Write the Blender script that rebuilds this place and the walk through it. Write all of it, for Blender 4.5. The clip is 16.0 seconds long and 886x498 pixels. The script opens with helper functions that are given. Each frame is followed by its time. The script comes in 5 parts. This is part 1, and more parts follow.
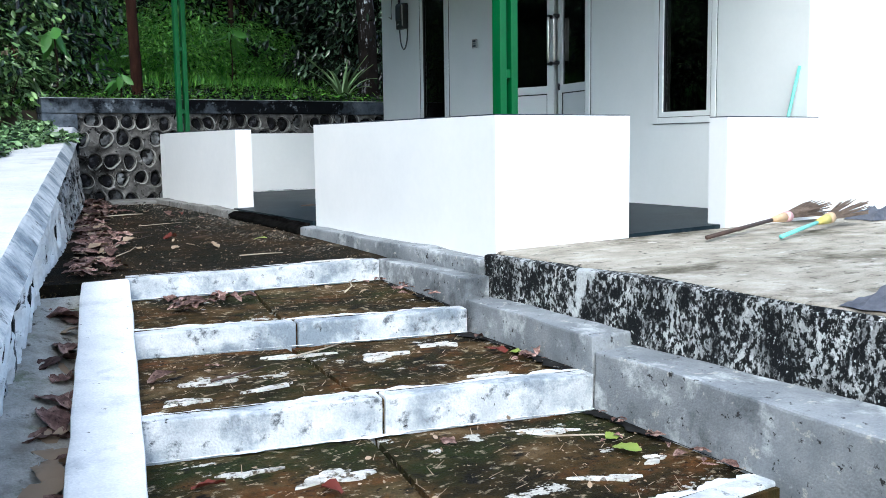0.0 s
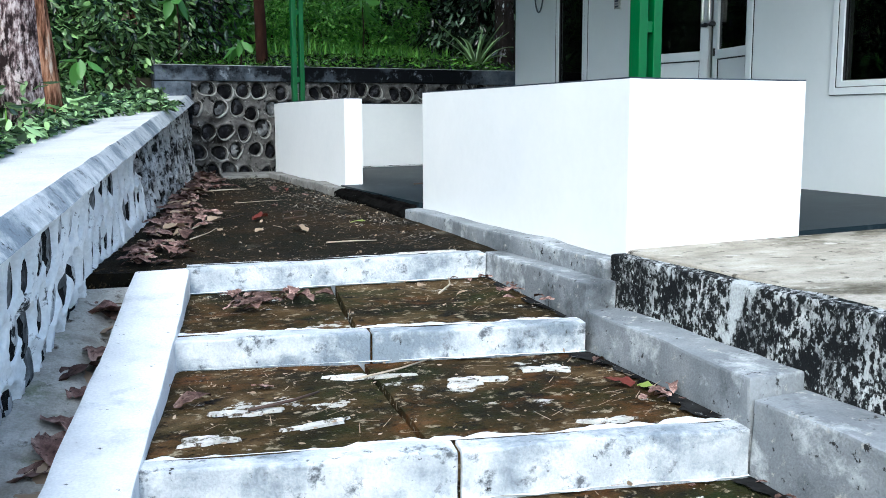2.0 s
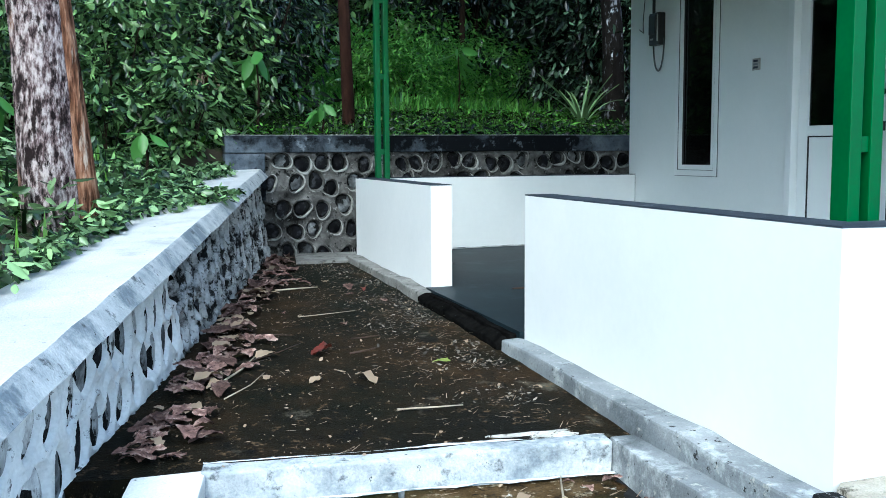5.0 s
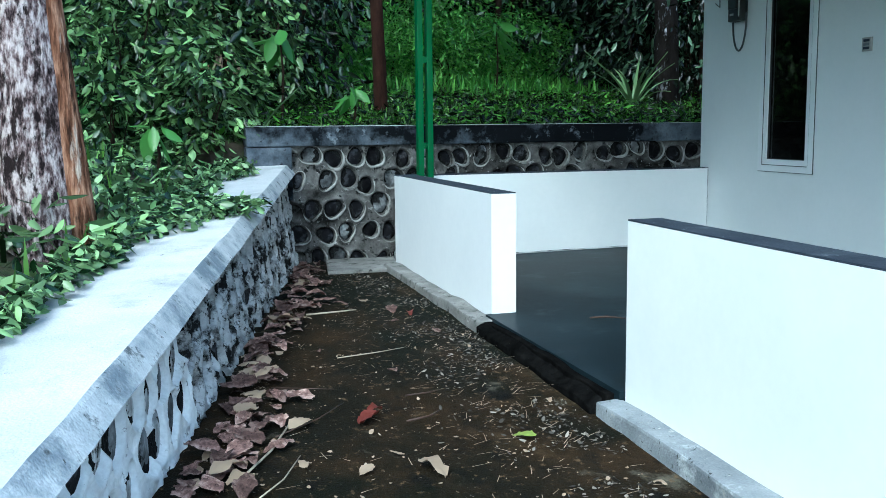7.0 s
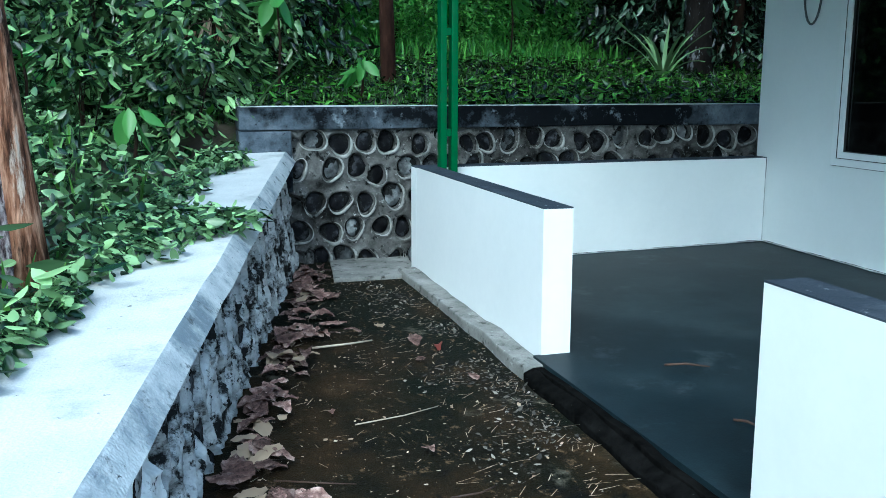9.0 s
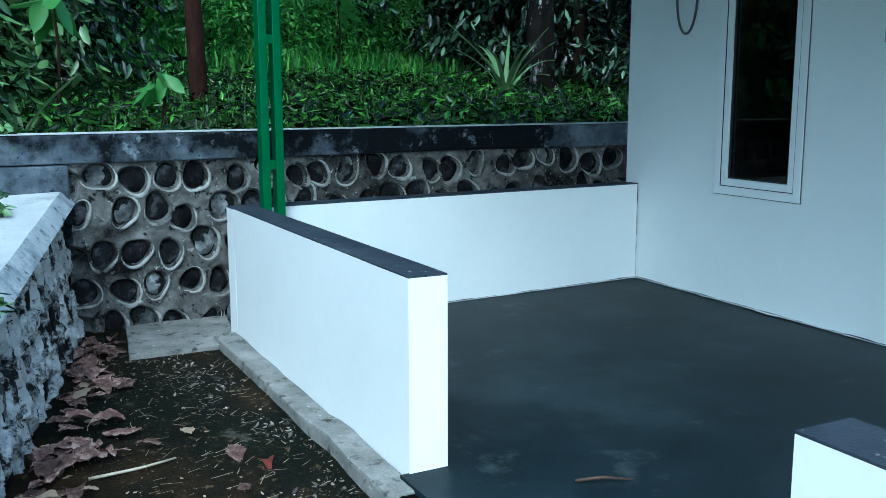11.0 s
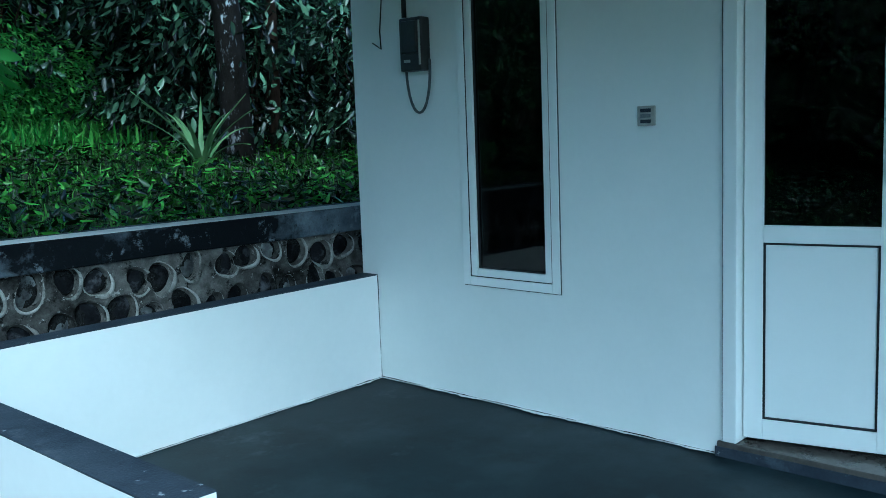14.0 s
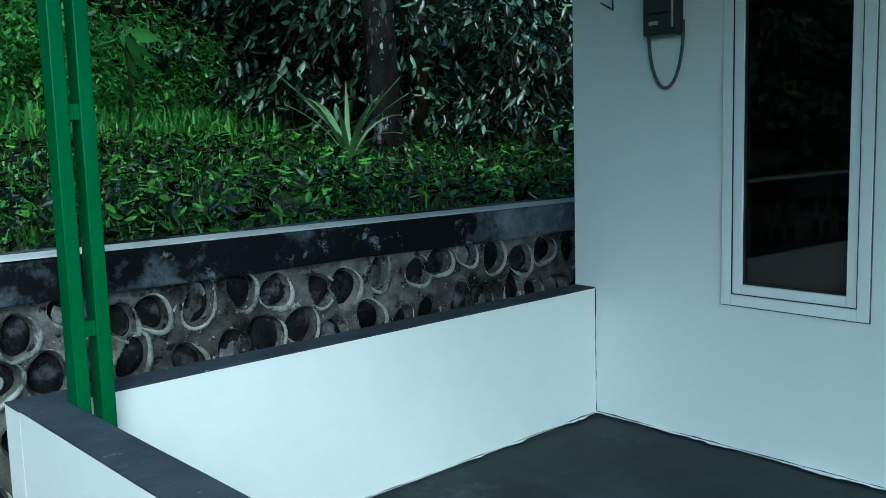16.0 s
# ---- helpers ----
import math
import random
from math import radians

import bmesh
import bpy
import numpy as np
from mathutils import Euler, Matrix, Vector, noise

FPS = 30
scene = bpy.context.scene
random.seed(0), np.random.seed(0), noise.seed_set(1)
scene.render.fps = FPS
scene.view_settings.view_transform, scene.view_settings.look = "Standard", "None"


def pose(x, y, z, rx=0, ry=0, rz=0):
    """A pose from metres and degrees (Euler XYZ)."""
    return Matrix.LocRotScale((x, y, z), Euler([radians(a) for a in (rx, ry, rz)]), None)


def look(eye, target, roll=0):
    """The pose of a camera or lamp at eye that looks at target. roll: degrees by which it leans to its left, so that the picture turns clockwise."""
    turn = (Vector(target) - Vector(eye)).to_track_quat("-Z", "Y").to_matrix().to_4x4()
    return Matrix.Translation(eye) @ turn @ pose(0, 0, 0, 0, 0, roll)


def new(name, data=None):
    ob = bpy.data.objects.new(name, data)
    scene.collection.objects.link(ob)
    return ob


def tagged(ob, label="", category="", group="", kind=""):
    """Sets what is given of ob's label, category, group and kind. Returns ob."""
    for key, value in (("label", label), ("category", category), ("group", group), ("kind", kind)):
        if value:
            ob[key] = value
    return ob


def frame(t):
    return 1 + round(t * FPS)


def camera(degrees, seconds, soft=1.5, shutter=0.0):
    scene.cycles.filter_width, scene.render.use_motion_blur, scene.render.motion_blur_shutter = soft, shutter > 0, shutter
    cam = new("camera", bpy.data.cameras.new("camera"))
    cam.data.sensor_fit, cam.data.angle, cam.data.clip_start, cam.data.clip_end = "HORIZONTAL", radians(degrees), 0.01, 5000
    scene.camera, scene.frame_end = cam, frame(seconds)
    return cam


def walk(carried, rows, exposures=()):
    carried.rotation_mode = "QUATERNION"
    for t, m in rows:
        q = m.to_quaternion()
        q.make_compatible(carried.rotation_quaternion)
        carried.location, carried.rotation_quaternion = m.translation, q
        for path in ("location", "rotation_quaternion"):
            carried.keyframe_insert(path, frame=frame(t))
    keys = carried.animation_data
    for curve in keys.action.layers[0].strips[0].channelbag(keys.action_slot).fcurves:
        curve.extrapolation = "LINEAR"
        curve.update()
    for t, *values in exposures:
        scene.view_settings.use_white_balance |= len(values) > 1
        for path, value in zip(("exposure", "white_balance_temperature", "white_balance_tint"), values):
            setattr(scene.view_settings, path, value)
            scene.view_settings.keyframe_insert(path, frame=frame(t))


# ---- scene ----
cam = camera(50.6, 16.0, soft=0.8)
PATH = [
    (0, (0.874, 0.799, 1.757), (1.939, 2.478, 1.533), -0.8),
    (0.5, (0.9, 0.953, 1.752), (1.925, 2.651, 1.498), -0.4),
    (1, (1.132, 1.147, 1.706), (2.067, 2.895, 1.444), -0.5),
    (1.5, (1.295, 1.328, 1.683), (2.156, 3.114, 1.422), -0.2),
    (2, (1.439, 1.493, 1.736), (2.234, 3.308, 1.462), -0.2),
    (2.5, (1.557, 1.681, 1.797), (2.3, 3.517, 1.522), 0.2),
    (3, (1.673, 1.862, 1.853), (2.368, 3.72, 1.597), 0.2),
    (3.5, (1.78, 2.03, 1.908), (2.428, 3.909, 1.686), -0.2),
    (4, (1.871, 2.208, 1.981), (2.482, 4.101, 1.767), -0.7),
    (4.5, (1.884, 2.409, 2.063), (2.491, 4.302, 1.845), -0.9),
    (4.7, (1.884, 2.493, 2.076), (2.495, 4.387, 1.874), -0.6),
    (7, (1.965, 3.615, 2.253), (2.525, 5.517, 1.994), -0.6),
    (7.5, (1.976, 3.864, 2.254), (2.515, 5.769, 1.971), -0.8),
    (8, (1.996, 4.139, 2.334), (2.528, 6.038, 2.003), -0.1),
    (10.5, (2.263, 5.392, 2.472), (3.042, 7.2, 2.12), -0.1),
    (11, (2.378, 5.702, 2.474), (3.291, 7.451, 2.144), -0.1),
    (11.5, (2.395, 5.882, 2.496), (3.504, 7.519, 2.194), -0.3),
    (12, (2.276, 5.848, 2.632), (3.575, 7.338, 2.327), -0.6),
    (12.5, (2.29, 5.926, 2.674), (3.736, 7.277, 2.385), -0.4),
    (13, (2.394, 6.091, 2.675), (3.884, 7.398, 2.406), -0.7),
    (13.5, (2.430, 6.262, 2.650), (3.914, 7.585, 2.417), -0.95),
    (14, (2.603, 6.480, 2.714), (4.051, 7.838, 2.462), -2.10),
    (14.5, (2.714, 6.702, 2.722), (4.114, 8.109, 2.475), -3.40),
    (15, (2.780, 7.012, 2.706), (4.146, 8.451, 2.460), -3.25),
    (15.5, (2.806, 7.377, 2.684), (4.149, 8.838, 2.432), -2.41),
    (16, (2.824, 7.606, 2.652), (4.131, 9.099, 2.403), -1.60),
]

# ---- light ----
EXPOSURES = [(0.0, 0.81, 5500, 1.0), (4.5, 0.89, 5250, -6.0), (8.0, 0.93, 4800, -13.0), (11.0, 0.9, 4500, -15.0), (12.5, 0.86, 4150, -17.0), (13.5, 0.84, 4200, -19.0), (14.5, 0.86, 4400, -20.0), (16.0, 0.87, 4700, -20.0)]
walk_rows = [(t, look(eye, target, roll)) for t, eye, target, roll in PATH]
walk(cam, walk_rows, EXPOSURES)

SUN_ELEV, SUN_ROT = radians(46.9), radians(218.0)
world = bpy.data.worlds.new("sky")
scene.world = world
world.use_nodes = True
wn, wl = world.node_tree.nodes, world.node_tree.links
sky = wn.new("ShaderNodeTexSky")
sky.sky_type, sky.sun_disc, sky.sun_elevation, sky.sun_rotation = "NISHITA", False, SUN_ELEV, SUN_ROT
sky.dust_density, sky.air_density = 4.0, 1.0
wl.new(sky.outputs[0], wn["Background"].inputs[0])
wn["Background"].inputs[1].default_value = 0.25
sun = new("sun", bpy.data.lights.new("sun", "SUN"))
sun.data.energy, sun.data.angle, sun.data.color = 0.5, radians(60), (1.0, 0.97, 0.93)
# the sun stands to the south-west of the terrace, behind thin cloud
sun.matrix_world = look((-7.2, -9.2, 12.5), (0, 0, 0))


# ---- materials ----
def material(name, stops, scale=6.0, rough=0.8, bump=0.2, detail=6.0, spots=None, metal=0.0, fine=60.0, per_object=0.0, stretch=(1, 1, 1), spec=0.4, grain=0.35, in_world=False):
    """A surface of several colours mixed by noise at two scales; spots: (colour, scale, from, to) laid over it."""
    m = bpy.data.materials.new(name)
    m.use_nodes = True
    n, l = m.node_tree.nodes, m.node_tree.links
    b = n["Principled BSDF"]
    co = n.new("ShaderNodeTexCoord")
    mp = n.new("ShaderNodeMapping")
    mp.inputs["Scale"].default_value = stretch
    place = n.new("ShaderNodeNewGeometry").outputs["Position"] if in_world else co.outputs["Object"]
    l.new(place, mp.inputs["Vector"])
    big = n.new("ShaderNodeTexNoise")
    big.inputs["Scale"].default_value, big.inputs["Detail"].default_value, big.inputs["Roughness"].default_value = scale, detail, 0.62
    l.new(mp.outputs[0], big.inputs["Vector"])
    ramp = n.new("ShaderNodeValToRGB")
    while len(ramp.color_ramp.elements) < len(stops):
        ramp.color_ramp.elements.new(0.5)
    for e, (p, c) in zip(ramp.color_ramp.elements, stops):
        e.position, e.color = p, (*c, 1)
    l.new(big.outputs[0], ramp.inputs[0])
    colour = ramp.outputs[0]
    small = n.new("ShaderNodeTexNoise")
    small.inputs["Scale"].default_value, small.inputs["Detail"].default_value = fine, 4.0
    l.new(mp.outputs[0], small.inputs["Vector"])
    for c, s, a, z in spots or ():
        sp = n.new("ShaderNodeTexNoise")
        sp.inputs["Scale"].default_value, sp.inputs["Detail"].default_value, sp.inputs["Roughness"].default_value = s, 8.0, 0.7
        off = n.new("ShaderNodeMapping")
        off.inputs["Location"].default_value = (s * 1.7, c[0] * 31 + a * 7, s * 0.31 + c[2] * 17)
        l.new(mp.outputs[0], off.inputs["Vector"])
        l.new(off.outputs[0], sp.inputs["Vector"])
        mr = n.new("ShaderNodeMapRange")
        mr.inputs["From Min"].default_value, mr.inputs["From Max"].default_value = a, z
        l.new(sp.outputs[0], mr.inputs["Value"])
        mx = n.new("ShaderNodeMix")
        mx.data_type = "RGBA"
        l.new(mr.outputs[0], mx.inputs["Factor"])
        l.new(colour, mx.inputs["A"])
        mx.inputs["B"].default_value = (*c, 1)
        colour = mx.outputs["Result"]
    vary = n.new("ShaderNodeMix")
    vary.data_type, vary.blend_type = "RGBA", "MULTIPLY"
    vary.inputs["Factor"].default_value = grain
    l.new(colour, vary.inputs["A"])
    l.new(small.outputs[0], vary.inputs["B"])
    gain = n.new("ShaderNodeHueSaturation")
    gain.inputs["Value"].default_value = 1 + 0.5 * grain
    l.new(vary.outputs["Result"], gain.inputs["Color"])
    if per_object:
        info = n.new("ShaderNodeObjectInfo")
        mr = n.new("ShaderNodeMapRange")
        mr.inputs["To Min"].default_value, mr.inputs["To Max"].default_value = 1 + 0.5 * grain - per_object, 1 + 0.5 * grain + per_object
        l.new(info.outputs["Random"], mr.inputs["Value"])
        l.new(mr.outputs[0], gain.inputs["Value"])
    l.new(gain.outputs[0], b.inputs["Base Color"])
    b.inputs["Roughness"].default_value, b.inputs["Metallic"].default_value = rough, metal
    b.inputs["Specular IOR Level"].default_value = spec
    if bump:
        add = n.new("ShaderNodeMath")
        add.operation = "MULTIPLY_ADD"
        add.inputs[1].default_value = 0.35
        l.new(small.outputs[0], add.inputs[0])
        l.new(big.outputs[0], add.inputs[2])
        bp = n.new("ShaderNodeBump")
        bp.inputs["Strength"].default_value, bp.inputs["Distance"].default_value = bump, 0.02
        l.new(add.outputs[0], bp.inputs["Height"])
        l.new(bp.outputs[0], b.inputs["Normal"])
    return m


def leaf_material(name, dark, light, gloss=0.35, through_light=0.25, dull=0.3, spec=0.5):
    m = bpy.data.materials.new(name)
    m.use_nodes = True
    n, l = m.node_tree.nodes, m.node_tree.links
    b = n["Principled BSDF"]
    geo = n.new("ShaderNodeNewGeometry")
    ramp = n.new("ShaderNodeValToRGB")
    # on shrubs and grass the dark end paints shaded gaps, the light end glints
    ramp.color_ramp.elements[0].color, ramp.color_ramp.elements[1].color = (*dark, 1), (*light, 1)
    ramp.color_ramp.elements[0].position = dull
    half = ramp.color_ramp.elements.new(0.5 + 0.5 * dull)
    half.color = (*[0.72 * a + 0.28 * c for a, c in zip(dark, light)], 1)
    l.new(geo.outputs["Random Per Island"], ramp.inputs[0])
    l.new(ramp.outputs[0], b.inputs["Base Color"])
    b.inputs["Roughness"].default_value = gloss
    b.inputs["Specular IOR Level"].default_value = spec
    tr = n.new("ShaderNodeBsdfTranslucent")
    l.new(ramp.outputs[0], tr.inputs["Color"])
    mx = n.new("ShaderNodeMixShader")
    mx.inputs[0].default_value = through_light
    l.new(b.outputs[0], mx.inputs[1])
    l.new(tr.outputs[0], mx.inputs[2])
    l.new(mx.outputs[0], n["Material Output"].inputs[0])
    return m


def glass_material(name, tint=(0.09, 0.1, 0.1)):
    m = bpy.data.materials.new(name)
    m.use_nodes = True
    b = m.node_tree.nodes["Principled BSDF"]
    b.inputs["Base Color"].default_value = (*tint, 1)
    b.inputs["Roughness"].default_value = 0.02
    b.inputs["Transmission Weight"].default_value = 1.0
    b.inputs["IOR"].default_value = 1.33
    return m


WHITE = material("white_paint", [(0.3, (0.73, 0.74, 0.74)), (0.7, (0.79, 0.79, 0.785))], 1.5, 0.6, 0.04, fine=25, grain=0.05)
HOUSE_WHITE = material("house_paint", [(0.3, (0.74, 0.77, 0.76)), (0.7, (0.8, 0.82, 0.81))], 1.2, 0.6, 0.03, fine=30, grain=0.04)
SCREED = material("cement_screed", [(0.3, (0.006, 0.0115, 0.0155)), (0.5, (0.012, 0.0205, 0.026)), (0.7, (0.03, 0.044, 0.051))], 1.4, 0.46, 0.08, spots=[((0.006, 0.01, 0.013), 2.6, 0.5, 0.7), ((0.055, 0.07, 0.08), 3.4, 0.58, 0.74)], fine=140, grain=0.45, spec=0.1)
CAP_DARK = material("dark_cement_cap", [(0.3, (0.02, 0.026, 0.04)), (0.7, (0.05, 0.06, 0.08))], 5.0, 0.7, 0.3, spots=[((0.36, 0.38, 0.4), 16.0, 0.64, 0.72), ((0.1, 0.115, 0.14), 4.0, 0.58, 0.74)], fine=120, grain=0.4, spec=0.2)
CEMENT = material("grey_cement", [(0.25, (0.13, 0.142, 0.155)), (0.5, (0.22, 0.235, 0.25)), (0.8, (0.38, 0.395, 0.41))], 3.2, 0.8, 0.5, spots=[((0.5, 0.52, 0.53), 5.0, 0.54, 0.66), ((0.07, 0.078, 0.085), 2.4, 0.54, 0.68), ((0.42, 0.41, 0.38), 17.0, 0.6, 0.66), ((0.03, 0.03, 0.03), 28.0, 0.61, 0.65)], fine=120, grain=0.4, spec=0.2)
CEMENT_MID = material("weathered_cement", [(0.25, (0.12, 0.117, 0.107)), (0.5, (0.22, 0.213, 0.2)), (0.8, (0.36, 0.35, 0.335))], 6.0, 0.9, 0.6, spots=[((0.04, 0.038, 0.033), 12.0, 0.55, 0.66), ((0.5, 0.5, 0.48), 16.0, 0.62, 0.68)], fine=120, grain=0.5, spec=0.1)
CEMENT_PALE = material("pale_cement", [(0.25, (0.34, 0.37, 0.4)), (0.5, (0.52, 0.54, 0.555)), (0.75, (0.7, 0.7, 0.7))], 7.0, 0.85, 0.5, spots=[((0.2, 0.235, 0.27), 3.0, 0.47, 0.6), ((0.1, 0.11, 0.12), 12.0, 0.57, 0.66), ((0.02, 0.02, 0.02), 30.0, 0.63, 0.68)], fine=120, grain=0.4)
CURB_WHITE = material("whitewashed_cement", [(0.25, (0.6, 0.61, 0.62)), (0.6, (0.75, 0.75, 0.745))], 6.0, 0.85, 0.5, spots=[((0.42, 0.44, 0.46), 5.0, 0.54, 0.74), ((0.07, 0.07, 0.07), 24.0, 0.65, 0.7)], fine=120, grain=0.35)
FLAKE = material("loose_dirty_whitewash", [(0.3, (0.36, 0.34, 0.3)), (0.6, (0.66, 0.64, 0.6))], 14.0, 0.9, 0.8, spots=[((0.07, 0.05, 0.03), 26.0, 0.54, 0.6), ((0.08, 0.07, 0.04), 9.0, 0.58, 0.64)], fine=120, grain=0.4)
WALL_TOP = material("bleached_cement_top", [(0.25, (0.44, 0.445, 0.45)), (0.6, (0.57, 0.57, 0.57))], 4.0, 0.9, 0.4, spots=[((0.3, 0.31, 0.31), 3.0, 0.54, 0.72), ((0.12, 0.12, 0.11), 18.0, 0.65, 0.72)], fine=120, grain=0.35)
# The wide black patches put damp and the roof's shade into the cement.
BLUE_CAP = material("blue_grey_cement", [(0.25, (0.06, 0.073, 0.094)), (0.5, (0.115, 0.135, 0.165)), (0.8, (0.22, 0.245, 0.28))], 6.0, 0.85, 0.3, spots=[((0.004, 0.005, 0.007), 1.3, 0.38, 0.52), ((0.3, 0.33, 0.37), 7.0, 0.6, 0.72), ((0.01, 0.012, 0.016), 18.0, 0.6, 0.66)], fine=120, grain=0.4, spec=0.1)
APRON = material("worn_apron_concrete", [(0.25, (0.2, 0.178, 0.142)), (0.5, (0.37, 0.335, 0.275)), (0.75, (0.54, 0.5, 0.44))], 4.0, 0.9, 0.5, spots=[((0.1, 0.088, 0.062), 1.6, 0.52, 0.66), ((0.07, 0.06, 0.045), 13.0, 0.57, 0.66), ((0.52, 0.49, 0.43), 7.0, 0.6, 0.68)], fine=140, grain=0.55, spec=0.1, stretch=(0.9, 1.4, 1))
MOULD = material("mould_stained_concrete", [(0.3, (0.38, 0.4, 0.4)), (0.6, (0.62, 0.63, 0.62))], 6.0, 0.92, 0.9, spots=[((0.16, 0.165, 0.165), 5.0, 0.42, 0.62), ((0.012, 0.013, 0.013), 46.0, 0.46, 0.51), ((0.01, 0.011, 0.012), 9.0, 0.49, 0.57), ((0.6, 0.61, 0.6), 60.0, 0.6, 0.64), ((0.5, 0.52, 0.52), 2.6, 0.57, 0.6)], fine=150, grain=0.6, spec=0.1, stretch=(1, 1, 0.7))
# Black for the terrace edge: stain and the drop's shadow in one colour.
EDGE_BLACK = material("stained_shaded_concrete", [(0.3, (0.002, 0.002, 0.002)), (0.8, (0.012, 0.0115, 0.011))], 12.0, 1.0, 0.8, spots=[((0.3, 0.3, 0.28), 26.0, 0.7, 0.74)], spec=0.0)
MOSSY = material("mossy_brown_concrete", [(0.3, (0.002, 0.002, 0.0007)), (0.46, (0.008, 0.006, 0.002)), (0.6, (0.025, 0.014, 0.005)), (0.75, (0.075, 0.048, 0.022))], 2.0, 0.85, 0.9, spots=[((0.002, 0.0035, 0.0007), 0.9, 0.44, 0.58), ((0.15, 0.135, 0.1), 3.2, 0.61, 0.74), ((0.002, 0.002, 0.0015), 7.0, 0.54, 0.66), ((0.13, 0.085, 0.045), 24.0, 0.58, 0.68), ((0.3, 0.27, 0.21), 46.0, 0.65, 0.7)], fine=150, grain=0.75, spec=0.12, stretch=(1.0, 0.75, 1))
TREAD = material("flaking_brown_tread", [(0.32, (0.006, 0.005, 0.002)), (0.45, (0.024, 0.017, 0.006)), (0.56, (0.07, 0.042, 0.015)), (0.72, (0.18, 0.125, 0.065))], 3.2, 0.9, 0.9, spots=[((0.13, 0.05, 0.014), 2.2, 0.53, 0.68), ((0.016, 0.022, 0.005), 1.1, 0.5, 0.62), ((0.006, 0.005, 0.004), 8.0, 0.54, 0.64), ((0.006, 0.005, 0.004), 38.0, 0.58, 0.64), ((0.3, 0.25, 0.17), 22.0, 0.57, 0.64), ((0.55, 0.53, 0.48), 4.2, 0.62, 0.635)], fine=150, grain=0.75, stretch=(0.9, 1.2, 1), spec=0.1)
SOIL = material("leaf_litter_soil", [(0.3, (0.015, 0.012, 0.008)), (0.7, (0.055, 0.042, 0.027))], 5.0, 0.95, 0.5, spots=[((0.03, 0.06, 0.012), 2.0, 0.45, 0.6)])
RUBBLE = material("gutter_rubble", [(0.3, (0.26, 0.24, 0.2)), (0.6, (0.52, 0.5, 0.45)), (0.8, (0.7, 0.68, 0.63))], 8.0, 0.9, 0.8, spots=[((0.14, 0.17, 0.08), 4.0, 0.54, 0.68), ((0.06, 0.045, 0.03), 12.0, 0.57, 0.67)], fine=120, grain=0.5)
# The broadest dark patches carry damp and roof shade as colour.
MORTAR = material("grey_mortar", [(0.25, (0.04, 0.038, 0.036)), (0.5, (0.125, 0.12, 0.115)), (0.8, (0.28, 0.272, 0.262))], 10.0, 0.9, 0.8, spots=[((0.008, 0.0075, 0.007), 1.7, 0.46, 0.62), ((0.01, 0.01, 0.01), 15.0, 0.55, 0.62), ((0.4, 0.39, 0.38), 24.0, 0.6, 0.66)], fine=120, grain=0.5, spec=0.1)
# Paler than the mortar: paints the light that the lips catch.
MORTAR_LIP = material("highlit_lip_mortar", [(0.25, (0.13, 0.128, 0.12)), (0.5, (0.33, 0.325, 0.31)), (0.8, (0.54, 0.53, 0.51))], 9.0, 0.9, 0.6, spots=[((0.012, 0.012, 0.012), 3.0, 0.5, 0.62)], fine=120, grain=0.5, spec=0.1)
# Near-black: dirt on the floors, painted gap shade round the wall stones.
GRIME_AND_SHADE = material("grime_and_shade_black", [(0.3, (0.006, 0.006, 0.006)), (0.7, (0.03, 0.03, 0.03))], 9.0, 0.95, 0.5, spots=[((0.3, 0.3, 0.3), 22.0, 0.62, 0.7)], spec=0.0)
MORTAR_WHITE = material("limewashed_mortar", [(0.25, (0.74, 0.74, 0.735)), (0.55, (0.83, 0.83, 0.825)), (0.8, (0.88, 0.88, 0.875))], 8.0, 0.9, 0.6, spots=[((0.05, 0.05, 0.05), 13.0, 0.6, 0.66), ((0.04, 0.04, 0.04), 5.0, 0.62, 0.66)], spec=0.15)
MORTAR_GRIMY = material("blackened_limewash", [(0.28, (0.16, 0.16, 0.16)), (0.5, (0.46, 0.46, 0.46)), (0.75, (0.72, 0.72, 0.72))], 9.0, 0.9, 0.8, spots=[((0.012, 0.012, 0.012), 6.0, 0.5, 0.58), ((0.02, 0.02, 0.02), 19.0, 0.56, 0.62)], spec=0.1)
STONE = material("dark_river_stone", [(0.3, (0.002, 0.002, 0.003)), (0.52, (0.01, 0.01, 0.012)), (0.72, (0.09, 0.09, 0.1))], 11.0, 0.8, 0.9, per_object=0.7, in_world=True, spec=0.1)
STONE_MID = material("grey_river_stone", [(0.28, (0.02, 0.02, 0.022)), (0.5, (0.11, 0.113, 0.117)), (0.72, (0.38, 0.39, 0.4))], 10.0, 0.85, 0.9, spots=[((0.01, 0.01, 0.01), 16.0, 0.56, 0.62)], per_object=0.5, in_world=True, spec=0.15)
STONE_PALE = material("limewashed_stone", [(0.3, (0.14, 0.14, 0.14)), (0.5, (0.42, 0.42, 0.42)), (0.7, (0.72, 0.72, 0.72))], 13.0, 0.85, 0.9, spots=[((0.015, 0.015, 0.015), 17.0, 0.54, 0.6)], per_object=0.35, in_world=True, spec=0.15)
GREEN = material("green_gloss_paint", [(0.3, (0.0, 0.062, 0.012)), (0.7, (0.003, 0.105, 0.021))], 3.0, 0.42, 0.05)
ALU = material("white_aluminium", [(0.3, (0.76, 0.78, 0.78)), (0.7, (0.8, 0.82, 0.82))], 2.0, 0.35, 0.0, grain=0.02)
GASKET = material("black_rubber", [(0.3, (0.012, 0.012, 0.014)), (0.7, (0.02, 0.02, 0.022))], 5.0, 0.5, 0.0)
